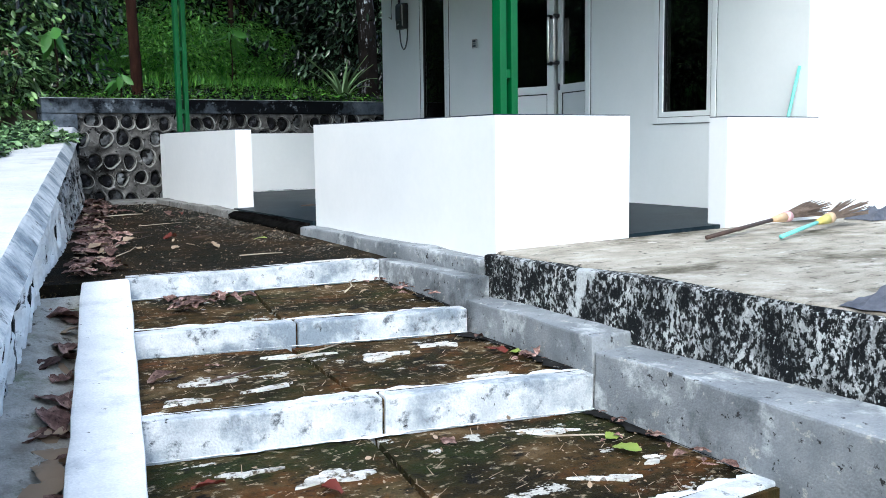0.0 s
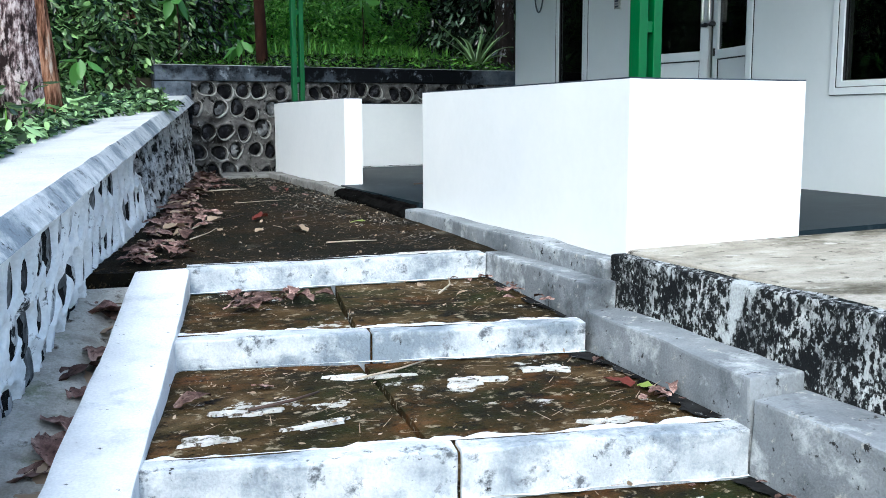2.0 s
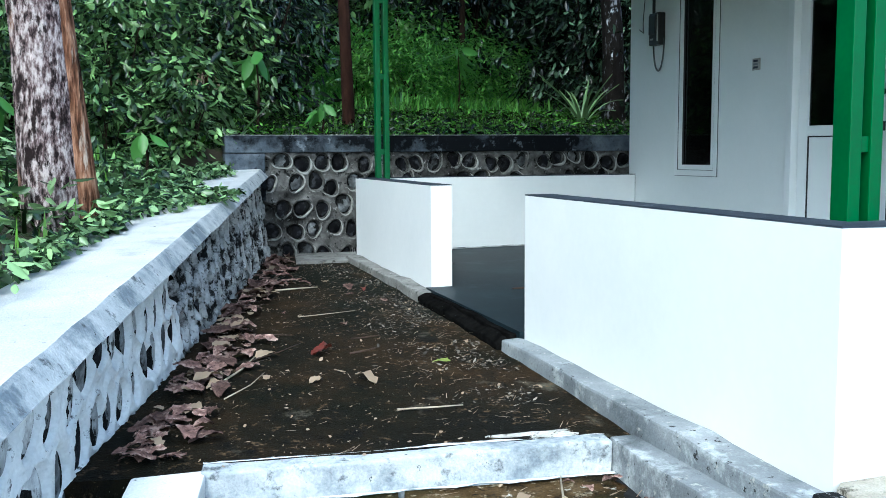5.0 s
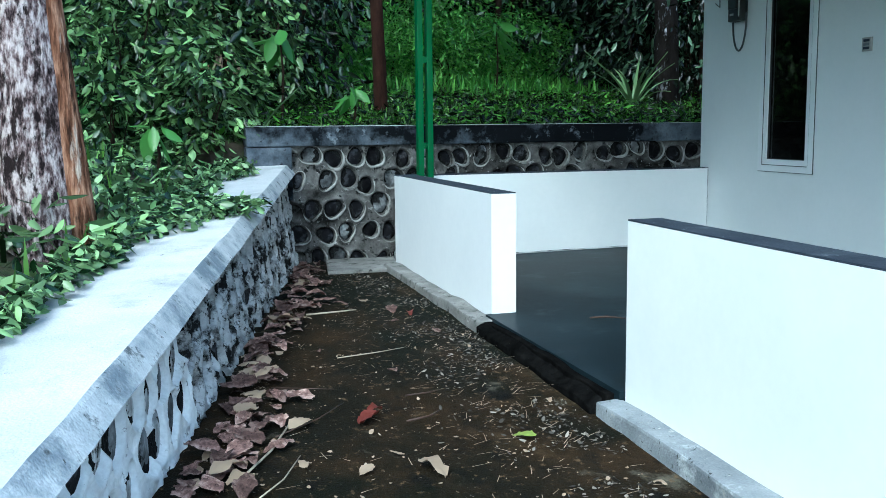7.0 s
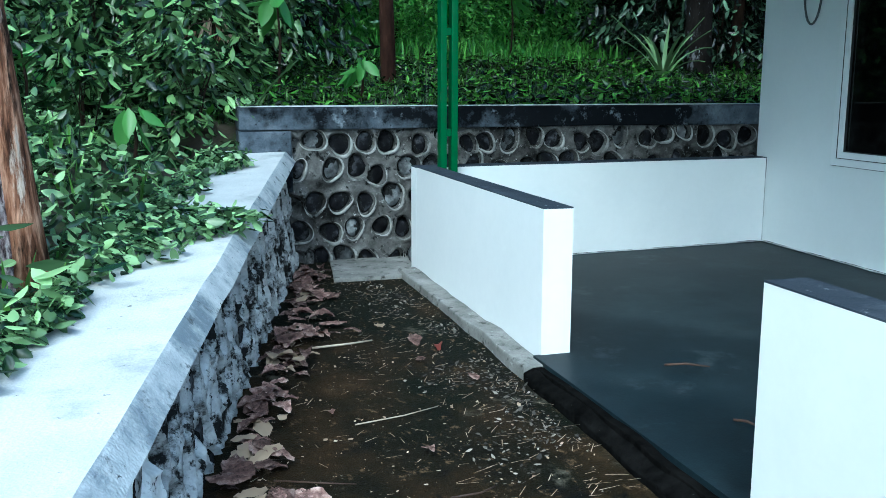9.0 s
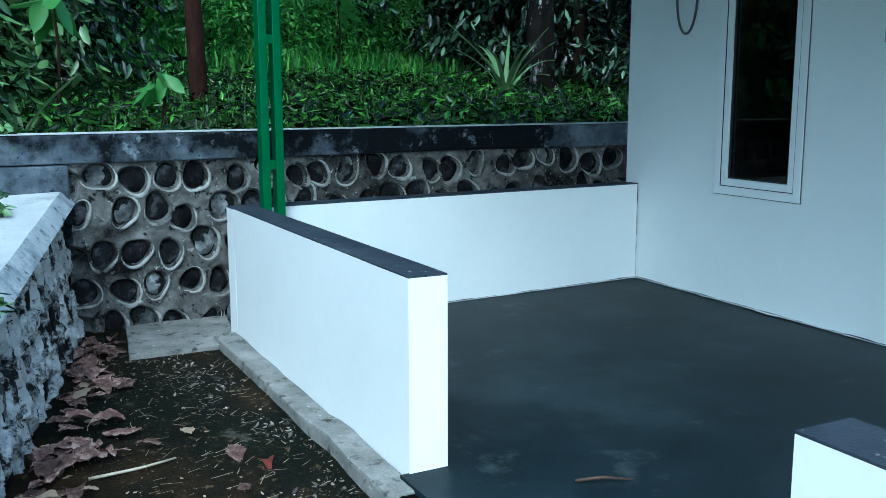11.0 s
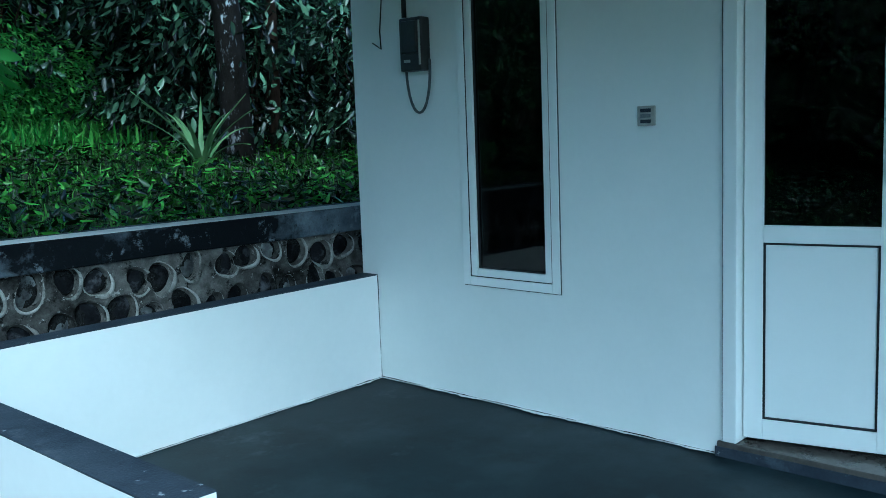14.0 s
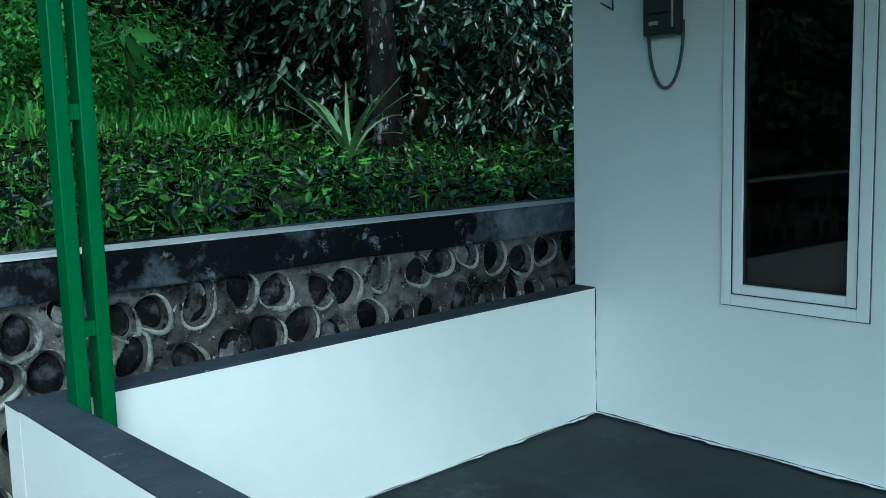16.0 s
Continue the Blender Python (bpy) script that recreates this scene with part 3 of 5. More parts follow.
def stone_face(wall, length, base, top, place, normal, along, cell, size, lip, mortars, stone_mats, seed, depth=0.06, step=0.014, bumpy=1.0, lip_mat=None, rim_shade_mat=None, lip_r=0.012, reach=-0.05, stone_fit=1.1):
    """Mortar with oval hollows edged by raised lips; a stone sits back in each hollow."""
    rng = random.Random(seed)
    hmax = max(top(u) - base(u) for u in np.linspace(0, length, 20))
    cu, cv = cell
    centres = []
    for r in range(-1, int(hmax / cv) + 2):
        for c in range(-1, int(length / cu) + 2):
            k = rng.uniform(0.72, 1.08)
            centres.append(((c + 0.5 * (r % 2) + 0.36 * (rng.random() - 0.5)) * cu, (r + 0.45 + 0.36 * (rng.random() - 0.5)) * cv, 0.5 * size * cu * k, 0.5 * size * cv * rng.uniform(0.78, 1.12), rng.uniform(-0.5, 0.5), rng.uniform(0, 6.28)))
    C = np.array(centres)
    us = np.arange(0, length + step, step)
    n_v = int(hmax / step) + 1
    mean_r = 0.25 * size * (cu + cv)
    verts = []
    for u in us:
        b, t = base(u), top(u)
        vs = np.linspace(0, t - b, n_v)
        near = C[np.abs(C[:, 0] - u) < 1.4 * cu]
        du, dv = u - near[None, :, 0] + 0 * vs[:, None], vs[:, None] - near[None, :, 1]
        ca, sa = np.cos(near[None, :, 4]), np.sin(near[None, :, 4])
        eu, ev = (du * ca + dv * sa) / near[None, :, 2], (dv * ca - du * sa) / near[None, :, 3]
        th = np.arctan2(ev, eu)
        q = np.hypot(eu, ev) / (1 + 0.11 * np.sin(2 * th + near[None, :, 5]) + 0.08 * np.sin(3 * th + 2 * near[None, :, 5]))
        out = (q.min(axis=1) - 1) * mean_r
        s = np.clip(0.5 - out / 0.03, 0, 1)
        s = s * s * (3 - 2 * s)
        h = -depth * s + lip * np.exp(-((out - 0.016) / 0.011) ** 2) - 0.35 * lip * np.clip(out / 0.05, 0, 1)
        for v, hh, inner in zip(vs, h, s):
            p = place(u, b + v)
            w = 0.012 * bumpy * noise.noise(Vector((u * 7, v * 7, seed))) + 0.003 * noise.noise(Vector((u * 27, v * 27, seed)))
            verts.append(p + normal * (hh + w * (1 - 0.9 * min(1.0, 2.5 * inner))))
    faces = [(i * n_v + j, (i + 1) * n_v + j, (i + 1) * n_v + j + 1, i * n_v + j + 1) for i in range(len(us) - 1) for j in range(n_v - 1)]
    m_ob = mesh_object("mortar", verts, faces, mortars, wall, "raised rough mortar ridges", smooth=True)
    lips = ([], [])
    side = normal.cross(along)
    side = side if side.z > 0 else -side

    def inside_other(u, v, own):
        near = C[(np.abs(C[:, 0] - u) < 1.3 * cu) & (np.hypot(C[:, 0] - own[0], C[:, 1] - own[1]) > 1e-6)]
        du, dv = u - near[:, 0], v - near[:, 1]
        ca, sa = np.cos(near[:, 4]), np.sin(near[:, 4])
        return len(near) and np.hypot((du * ca + dv * sa) / near[:, 2], (dv * ca - du * sa) / near[:, 3]).min() < 1.04

    def ring(to, u, v, ru, rv, turn, ph, grow, radius, proud, start, b):
        """A bar of uneven thickness bent round a hollow, thickest opposite its open side."""
        V, Fs = to
        n0, NS = len(V), 26
        c = place(u, b + v)
        for j in range(NS):
            th = 2 * math.pi * j / NS
            wob = 1 + 0.11 * math.sin(2 * th + ph) + 0.08 * math.sin(3 * th + 2 * ph)
            eu, ev = (ru * wob + grow) * math.cos(th), (rv * wob + grow) * math.sin(th)
            du, dv = eu * math.cos(turn) - ev * math.sin(turn), eu * math.sin(turn) + ev * math.cos(turn)
            dv = min(dv, top(u) - b - v - 0.004)
            q = place(u + du, b + v + dv)
            rad = Vector(along) * du + side * dv
            rad.normalize()
            r = radius * max(0.04, 0.35 + 0.6 * math.cos(th + turn - start) + 0.6 * noise.noise(q * 9))
            sunk = 0.0
            if inside_other(u + du, v + dv, (u, v)):
                r, sunk = 0.001, -0.04
            for a in range(5):
                an = math.pi * (a / 4)
                V.append(q + rad * (r * math.cos(an)) + normal * (proud + sunk + r * 0.9 * math.sin(an)))
        for j in range(NS):
            k = (j + 1) % NS
            for a in range(4):
                Fs.append((n0 + j * 5 + a, n0 + j * 5 + a + 1, n0 + k * 5 + a + 1, n0 + k * 5 + a))

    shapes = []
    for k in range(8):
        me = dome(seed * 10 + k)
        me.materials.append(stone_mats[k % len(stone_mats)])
        me.materials.append(rim_shade_mat)
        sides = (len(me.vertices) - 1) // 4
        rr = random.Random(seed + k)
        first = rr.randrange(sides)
        # sunken rim faces turn near-black, painting the shade of the gap
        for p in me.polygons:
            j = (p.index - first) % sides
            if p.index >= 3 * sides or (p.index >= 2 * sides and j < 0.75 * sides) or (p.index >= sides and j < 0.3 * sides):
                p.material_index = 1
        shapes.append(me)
    for i, (u, v, ru, rv, turn, ph) in enumerate(centres):
        if not 0.05 < u < length - 0.05:
            continue
        b, t = base(u), top(u)
        if not 0.03 < v < t - b + reach:
            continue
        if lip_mat:
            ring(lips, u, v, ru, rv, turn, ph, 0.012, lip_r, 0.004, -0.9 + rng.uniform(-0.6, 0.6), b)
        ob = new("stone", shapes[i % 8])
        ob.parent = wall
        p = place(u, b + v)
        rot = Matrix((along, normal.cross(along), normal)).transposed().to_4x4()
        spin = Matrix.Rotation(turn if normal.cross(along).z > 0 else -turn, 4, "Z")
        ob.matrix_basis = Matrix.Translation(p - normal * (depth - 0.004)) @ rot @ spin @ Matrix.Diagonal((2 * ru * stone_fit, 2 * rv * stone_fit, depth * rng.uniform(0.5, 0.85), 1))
    if lip_mat:
        mesh_object("mortar_lip", *lips, lip_mat, wall, "pale trowelled lips round the stones", smooth=True)
    return m_ob


# the long wall on the bank side, climbing beside the ramp
Y0, Y1 = -2.4, FAR_Y
slope_dir = Vector((0.2286, 1.0, 0)).normalized()
out_dir = Vector((slope_dir.y, -slope_dir.x, 0))
per_y = math.hypot(1, 0.2286)


def foot_z(y):
    return 0.32 + 0.09 * (y + 2.4) if y < 3.5 else (0.851 + 0.115 * (y - 3.5) - 0.2 if y < 5.6 else min(1.2, 0.9 + 0.06 * (y - 5.6)))


def batter(y):
    return -0.16 + 0.26 * min(1.0, max(0.0, (y - 4.5) / 2.5))


wall_bank = structure(mesh_object("wall_bank", [], [], MORTAR_WHITE), "limewashed rubble stone retaining wall beside the ramp")
bm = bmesh.new()
core = [(wall_x(y) - 0.16, y, z) for y in (Y0, Y1 + 0.1) for z in (foot_z(y) - 0.4, wall_z(y) - 0.074)] + [(wall_x(y) - 0.42, y, z) for y in (Y0, Y1 + 0.1) for z in (foot_z(y) - 0.4, wall_z(y) - 0.062)]
vs = [bm.verts.new(c) for c in core]
for f in ((0, 2, 3, 1), (4, 5, 7, 6), (0, 1, 5, 4), (2, 6, 7, 3), (1, 3, 7, 5), (0, 4, 6, 2)):
    bm.faces.new([vs[i] for i in f])
part("core", bm, MORTAR_WHITE, wall_bank)


def bank_face(ya, yb, depth, lip, mortar, stones, seed):
    """One stretch of the bank wall's face, from ya to yb."""
    def place(u, z):
        y = ya + u / per_y
        return Vector((wall_x(y) - 0.022 + batter(y) * max(0.0, wall_z(y) - 0.06 - z), y, z))
    stone_face(wall_bank, (yb - ya) * per_y, lambda u: foot_z(ya + u / per_y), lambda u: wall_z(ya + u / per_y) - 0.055, place, out_dir, slope_dir, (0.165, 0.2), 0.88, lip, mortar, stones, seed, depth, 0.01, 0.8, None, GRIME_AND_SHADE, 0.011, -0.078)


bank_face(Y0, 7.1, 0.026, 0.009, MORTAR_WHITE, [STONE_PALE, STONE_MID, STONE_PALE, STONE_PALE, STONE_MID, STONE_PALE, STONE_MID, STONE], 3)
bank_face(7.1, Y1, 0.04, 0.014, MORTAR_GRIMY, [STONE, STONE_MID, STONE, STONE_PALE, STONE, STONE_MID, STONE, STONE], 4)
bm = bmesh.new()
rows = []
NC = 60
for i in range(NC + 1):
    y = Y0 + (Y1 + 0.12 - Y0) * i / NC
    w = 0.46 + 0.05 * noise.noise(Vector((0, y * 1.3, 0)))
    j = 0.006 * noise.noise(Vector((5, y * 3, 0)))
    zt = wall_z(y) + 0.005 * noise.noise(Vector((9, y * 4, 0)))
    rows.append([bm.verts.new((wall_x(y) + 0.052 + j, y, zt - 0.072)), bm.verts.new((wall_x(y) + 0.0 + j, y, zt - 0.01)), bm.verts.new((wall_x(y) - 0.012 + j, y, zt)), bm.verts.new((wall_x(y) - w, y, zt - 0.012)), bm.verts.new((wall_x(y) - w - 0.02, y, zt - 0.09))])
for r, s in zip(rows, rows[1:]):
    for j in range(4):
        bm.faces.new((r[j], s[j], s[j + 1], r[j + 1]))
    bm.faces.new((r[4], s[4], s[0], r[0]))
bm.faces.new(rows[0])
bm.faces.new(rows[-1][::-1])
cap = part("coping", bm, WALL_TOP, wall_bank, "bleached cement coping with a grey drip edge")
cap.data.materials.append(CEMENT_PALE)
for p in cap.data.polygons:
    if p.normal.x > 0.5:
        p.material_index = 1

# the wall across the end
wall_far = structure(mesh_object("wall_far", [], [], MORTAR), "rubble stone retaining wall with dark stones in grey mortar")
part("core", box(2.86, 12.5, FAR_Y + 0.085, FAR_Y + 0.36, 0.8, 2.125), MORTAR, wall_far)
stone_face(wall_far, 4.3, lambda u: 1.12, lambda u: 2.115, lambda u, z: Vector((2.88 + u, FAR_Y + 0.0, z)), Vector((0, -1, 0)), Vector((1, 0, 0)), (0.176, 0.205), 0.76, 0.012, MORTAR, [STONE, STONE_MID, STONE, STONE, STONE, STONE, STONE_MID, STONE], 8, 0.065, 0.011, 1.2, MORTAR_LIP, GRIME_AND_SHADE, 0.011, 0.07)
part("coping", solid([(2.56, FAR_Y - 0.035), (12.5, FAR_Y - 0.035), (12.5, FAR_Y + 0.3), (2.56, FAR_Y + 0.3)], 2.115, 2.262, 0.01, 14, 0.006, 50), BLUE_CAP, wall_far, "blue-grey cement coping, stains and roof shade in its black patches")
part("end_block", solid([(2.56, FAR_Y - 0.03), (2.9, FAR_Y - 0.03), (2.9, FAR_Y + 0.29), (2.56, FAR_Y + 0.29)], 1.7, 2.11, 0.01, 4, 0.006, 51), BLUE_CAP, wall_far, "blue-grey cement end block")
part("top_edge", solid([(2.57, FAR_Y - 0.03), (12.5, FAR_Y - 0.03), (12.5, FAR_Y + 0.15), (2.57, FAR_Y + 0.15)], 2.2645, 2.268, 0.0, 10, 0.002, 52), WALL_TOP, wall_far, "pale cement top edge")


# ---- windows and door ----
def rect_frame(y0, y1, z0, z1, w, x0, x1, bevel=0.003):
    bm = bmesh.new()
    for a, b, c, d in ((y0, y0 + w, z0, z1), (y1 - w, y1, z0, z1), (y0 + w, y1 - w, z0, z0 + w), (y0 + w, y1 - w, z1 - w, z1)):
        add_box(bm, x0, x1, a, b, c, d, bevel)
    return bm


def window(name, yc, zb):
    root = structure(part(name, rect_frame(-0.312, 0.312, 0, 1.62, 0.046, -0.012, 0.02), ALU), "tall narrow window in a white aluminium frame")
    part("window_frame", rect_frame(-0.262, 0.262, 0.05, 1.57, 0.04, -0.006, 0.06), ALU, root)
    part("joint", rect_frame(-0.3155, 0.3155, -0.0035, 1.6235, 0.0033, -0.006, 0.01, 0.0), JOINT, root, "thin grey joint between casing and plaster")
    part("gasket", rect_frame(-0.2655, 0.2655, 0.0465, 1.5735, 0.0033, -0.009, 0.05, 0.0), GASKET, root, "thin dark joint round the frame")
    part("gasket", rect_frame(-0.222, 0.222, 0.09, 1.53, 0.005, 0.008, 0.03, 0.0), GASKET, root, "black rubber glazing strip")
    g = part("pane", box(0.022, 0.028, -0.218, 0.218, 0.094, 1.526), GLASS, root, "dark reflecting glass pane")
    g.visible_shadow = False
    root.location = (HX, yc, zb)
    return root


window("window_1", 9.455, 1.898)
window("window_2", 5.873, 1.885)

DZ = 1.355
bm = bmesh.new()
for a, b in ((8.236, 8.298), (6.932, 6.988)):
    add_box(bm, HX - 0.014, HX + 0.1, a, b, 1.335, 3.455, 0.004)
add_box(bm, HX - 0.014, HX + 0.1, 6.988, 8.236, 3.40, 3.455, 0.004)
frame_ob = structure(part("door_frame", bm, ALU), "white aluminium door frame")
bm = bmesh.new()
for a in (8.298, 6.926):
    add_box(bm, HX - 0.006, HX + 0.02, a + 0.001, a + 0.005, 1.335, 3.455)
part("gasket", bm, GASKET, frame_ob, "dark joint beside the frame")


def door_leaf(name, hinge, angle, s, width):
    """s: the side (+1 or -1 along local y) that faces the terrace."""
    H = 2.035
    st = 0.078
    bm = bmesh.new()
    for a, b, c, d in ((0, st, 0, H), (width - st, width, 0, H), (st, width - st, 0, 0.088), (st, width - st, 0.846, 0.918), (st, width - st, H - 0.07, H)):
        add_box(bm, a, b, -0.022, 0.022, c, d, 0.003)
    root = structure(part(name, bm, ALU), "white aluminium and glass door leaf standing ajar")
    part("panel", box(st + 0.009, width - st - 0.009, -0.012, 0.012, 0.097, 0.837, 0.003), ALU, root, "plain white lower door panel")
    bm = bmesh.new()
    for a, b, c, d in ((st, st + 0.009, 0.088, 0.846), (width - st - 0.009, width - st, 0.088, 0.846), (st + 0.009, width - st - 0.009, 0.088, 0.097), (st + 0.009, width - st - 0.009, 0.837, 0.846)):
        add_box(bm, a, b, -0.017, 0.017, c, d)
    part("gasket", bm, GASKET, root, "black rubber strip round the panel")
    g = part("pane", box(st - 0.004, width - st + 0.004, -0.003, 0.003, 0.914, H - 0.066), GLASS, root, "dark reflecting glass pane")
    g.visible_shadow = False
    for side in (s, -s):
        hx, yy = width - 0.024, side * 0.022
        pts = [(hx, yy, 1.12), (hx, yy + side * 0.045, 1.125), (hx, yy + side * 0.05, 1.16), (hx, yy + side * 0.05, 1.5), (hx, yy + side * 0.045, 1.535), (hx, yy, 1.54)]
        h = part("door_handle", tube(pts[1:-1], 0.0135, 10), CHROME, root, "polished steel pull handle", smooth=True)
        for z in (1.12, 1.54):
            part("mount", tube([(hx, yy, z), (hx, yy + side * 0.05, z)], 0.019, 10), GASKET, h, "black handle mount", smooth=True)
    if s > 0:
        part("lock", tube([(width - 0.035, s * 0.02, 0.9 + dz) for dz in (-0.03, 0.0, 0.03)], 0.014, 8), GASKET, root, "dark lock cylinder")
    root.matrix_basis = pose(*hinge, DZ, 0, 0, angle)
    return root


door_leaf("door_1", (6.335, 8.232), -77.0, -1, 0.602)
door_leaf("door_2", (6.335, 6.993), 77.0, 1, 0.602)
structure(part("door_threshold", box(HX - 0.012, HX + 0.3, 6.9, 8.325, 1.15, 1.332, 0.006), TILE), "dark tiled door threshold")
structure(part("trim_threshold_edge", box(HX - 0.02, HX - 0.0125, 6.9, 8.33, 1.15, 1.31, 0.002), CAP_DARK), "dark cement face of the threshold")

# ---- terrace posts ----
def post(x, y, z):
    root = thing("terrace_post", (x, y, z), "green painted steel twin post at the parapet corner", "post", "terrace posts")
    for dx in (0.021, 0.093):
        part("upright", box(dx - 0.021, dx + 0.021, -0.036, 0.036, 0, ROOM_TOP - z, 0.004), GREEN, root)
    zz = 0.86 if z < 1.25 else 0.83
    while zz < ROOM_TOP - z:
        part("plate", box(0.042, 0.072, -0.028, 0.028, zz, zz + 0.045, 0.002), GREEN, root)
        zz += 0.62
    part("base_plate", box(-0.015, 0.13, -0.06, 0.06, -0.001, 0.008, 0.002), GREEN, root)
    return root


post(3.775, 4.83, 1.232)
post(3.748, 10.31, 1.262)

# ---- fittings on the house wall ----
DARKBOX = material("black_meter_plastic", [(0.3, (0.012, 0.012, 0.013)), (0.7, (0.03, 0.03, 0.03))], 8.0, 0.4, 0.05)
GREYPLASTIC = material("grey_plastic", [(0.3, (0.3, 0.3, 0.28)), (0.7, (0.42, 0.41, 0.38))], 6.0, 0.5, 0.05)
meter = thing("electricity_meter", (HX, 10.04, 3.03), "black electricity meter with a grey looped cable on the white wall", "meter")
part("case", box(-0.075, -0.001, -0.08, 0.08, 0.0, 0.28, 0.012), DARKBOX, meter)
part("cover", box(-0.098, -0.075, -0.066, 0.05, 0.09, 0.26, 0.01), DARKBOX, meter)
part("side_rail", box(-0.085, -0.0755, -0.078, -0.07, 0.03, 0.26, 0.002), GREYPLASTIC, meter, "grey metal side rail")
part("tag", box(-0.08, -0.0755, -0.0, 0.045, 0.045, 0.06, 0.001), GREYPLASTIC, meter, "small pale tag")
loop = [(-0.02, 0.088 * math.cos(a), 0.02 + 0.24 * math.sin(a) if a > math.pi else 0.02) for a in [math.pi + math.pi * i / 14 for i in range(15)]]
part("cable", tube([(-0.02, -0.088, 0.06)] + loop, 0.0075, 8), JOINT, meter, "grey looped cable", smooth=True)
part("conduit", tube([(-0.02, 0.09, 0.29), (-0.02, 0.09, 0.6), (-0.02, 0.092, 0.91)], 0.014, 8), DARKBOX, meter, "black cable running up the wall", smooth=True)
wire = thing("loose_wire", (HX, 10.33, 3.17), "thin black loose wire hanging on the white wall", "cable")
part("strand", tube([(-0.008, 0.07, 0.04), (-0.012, 0.03, 0.02), (-0.01, 0.0, 0.0), (-0.01, 0.005, 0.1), (-0.008, -0.02, 0.3), (-0.008, 0.0, 0.75)], 0.004, 6), DARKBOX, wire, smooth=True)
switch = thing("light_switch", (HX, 8.66, 2.743), "grey wall switch plate with worn rockers", "switch")
part("plate", box(-0.012, -0.0005, -0.044, 0.044, -0.044, 0.044, 0.004), GREYPLASTIC, switch)
for k in (-1, 0, 1):
    part("rocker", box(-0.017, -0.0125, -0.026, 0.026, k * 0.024 - 0.008, k * 0.024 + 0.008, 0.002), CAP_DARK if k else CEMENT, switch)

# ---- brooms and cloth on the apron ----
BRISTLE = material("brown_bristles", [(0.3, (0.1, 0.07, 0.05)), (0.7, (0.28, 0.21, 0.16))], 12.0, 0.9, 0.2)
PINK = material("faded_pink_binding", [(0.3, (0.55, 0.3, 0.3)), (0.7, (0.65, 0.42, 0.4))], 12.0, 0.8, 0.2)
YELLOW = material("yellow_plastic", [(0.3, (0.5, 0.42, 0.1)), (0.7, (0.6, 0.52, 0.16))], 9.0, 0.5, 0.1)
TAN = material("tan_plastic", [(0.3, (0.5, 0.33, 0.18)), (0.7, (0.6, 0.42, 0.25))], 9.0, 0.5, 0.1)
STICK = material("dark_wood_stick", [(0.3, (0.025, 0.013, 0.01)), (0.7, (0.08, 0.045, 0.03))], 9.0, 0.6, 0.2)
TURQ = material("turquoise_plastic", [(0.3, (0.15, 0.5, 0.42)), (0.7, (0.22, 0.58, 0.5))], 9.0, 0.4, 0.0)
CLOTH = material("dark_grey_cloth", [(0.3, (0.05, 0.055, 0.07)), (0.7, (0.12, 0.125, 0.15))], 14.0, 0.95, 0.5)


def broom(p0, p1, p2, stick_mat, head_mat, bind_mat, label, seed):
    a, b, c = Vector(p0), Vector(p1), Vector(p2)
    root = thing("broom", a, label, "broom", "brooms on the apron")
    part("handle", tube([Vector(), b - a], 0.012, 8), stick_mat, root, smooth=True)
    d = (c - b).normalized()
    part("socket", tube([b - a - 0.02 * d, b - a + 0.05 * d, b - a + 0.14 * d], [0.014, 0.022, 0.03], 10), head_mat, root, smooth=True)
    part("binding", tube([b - a + 0.14 * d, b - a + 0.2 * d], [0.031, 0.034], 10), bind_mat, root, smooth=True)
    rng = random.Random(seed)
    bm = bmesh.new()
    side = d.cross(Vector((0, 0, 1))).normalized()
    L = (c - b).length - 0.2
    for k in range(60):
        s = rng.uniform(-1, 1)
        u = rng.uniform(-0.2, 1)
        st = b - a + 0.2 * d + side * 0.026 * s + Vector((0, 0, 0.02 * u))
        en = st + d * L * rng.uniform(0.7, 1.05) + side * 0.07 * s + Vector((0, 0, 0.06 * max(0.0, u) - 0.02))
        en.z = max(en.z, 0.006 + 1.222 - a.z)
        w = side * 0.004 + Vector((0, 0, 0.002))
        q = [bm.verts.new(p) for p in (st - w, st + w, en + w * 0.5, en - w * 0.5)]
        bm.faces.new(q)
        t = Vector((0, 0, 0.006))
        bm.faces.new([bm.verts.new(p) for p in (st - t, st + t, en + t * 0.5, en - t * 0.5)])
    part("bristles", bm, BRISTLE, root, "splayed brown bristles")
    return root


broom((4.70, 4.22, 1.242), (5.55, 4.47, 1.275), (6.2, 4.6, 1.30), STICK, TAN, PINK, "broom with dark wooden stick and pink binding lying down", 1)
broom((5.02, 4.0, 1.242), (5.55, 4.16, 1.28), (6.15, 4.33, 1.32), TURQ, YELLOW, TAN, "broom with turquoise stick and yellow head lying down", 2)
lean = thing("broom_stick", (6.12, 4.95, 1.245), "turquoise stick leaning against the white house wall", "stick")
part("stick", tube([(0.0, 0.03, 0), (0.145, -0.1, 0.99)], 0.011, 8), TURQ, lean, smooth=True)


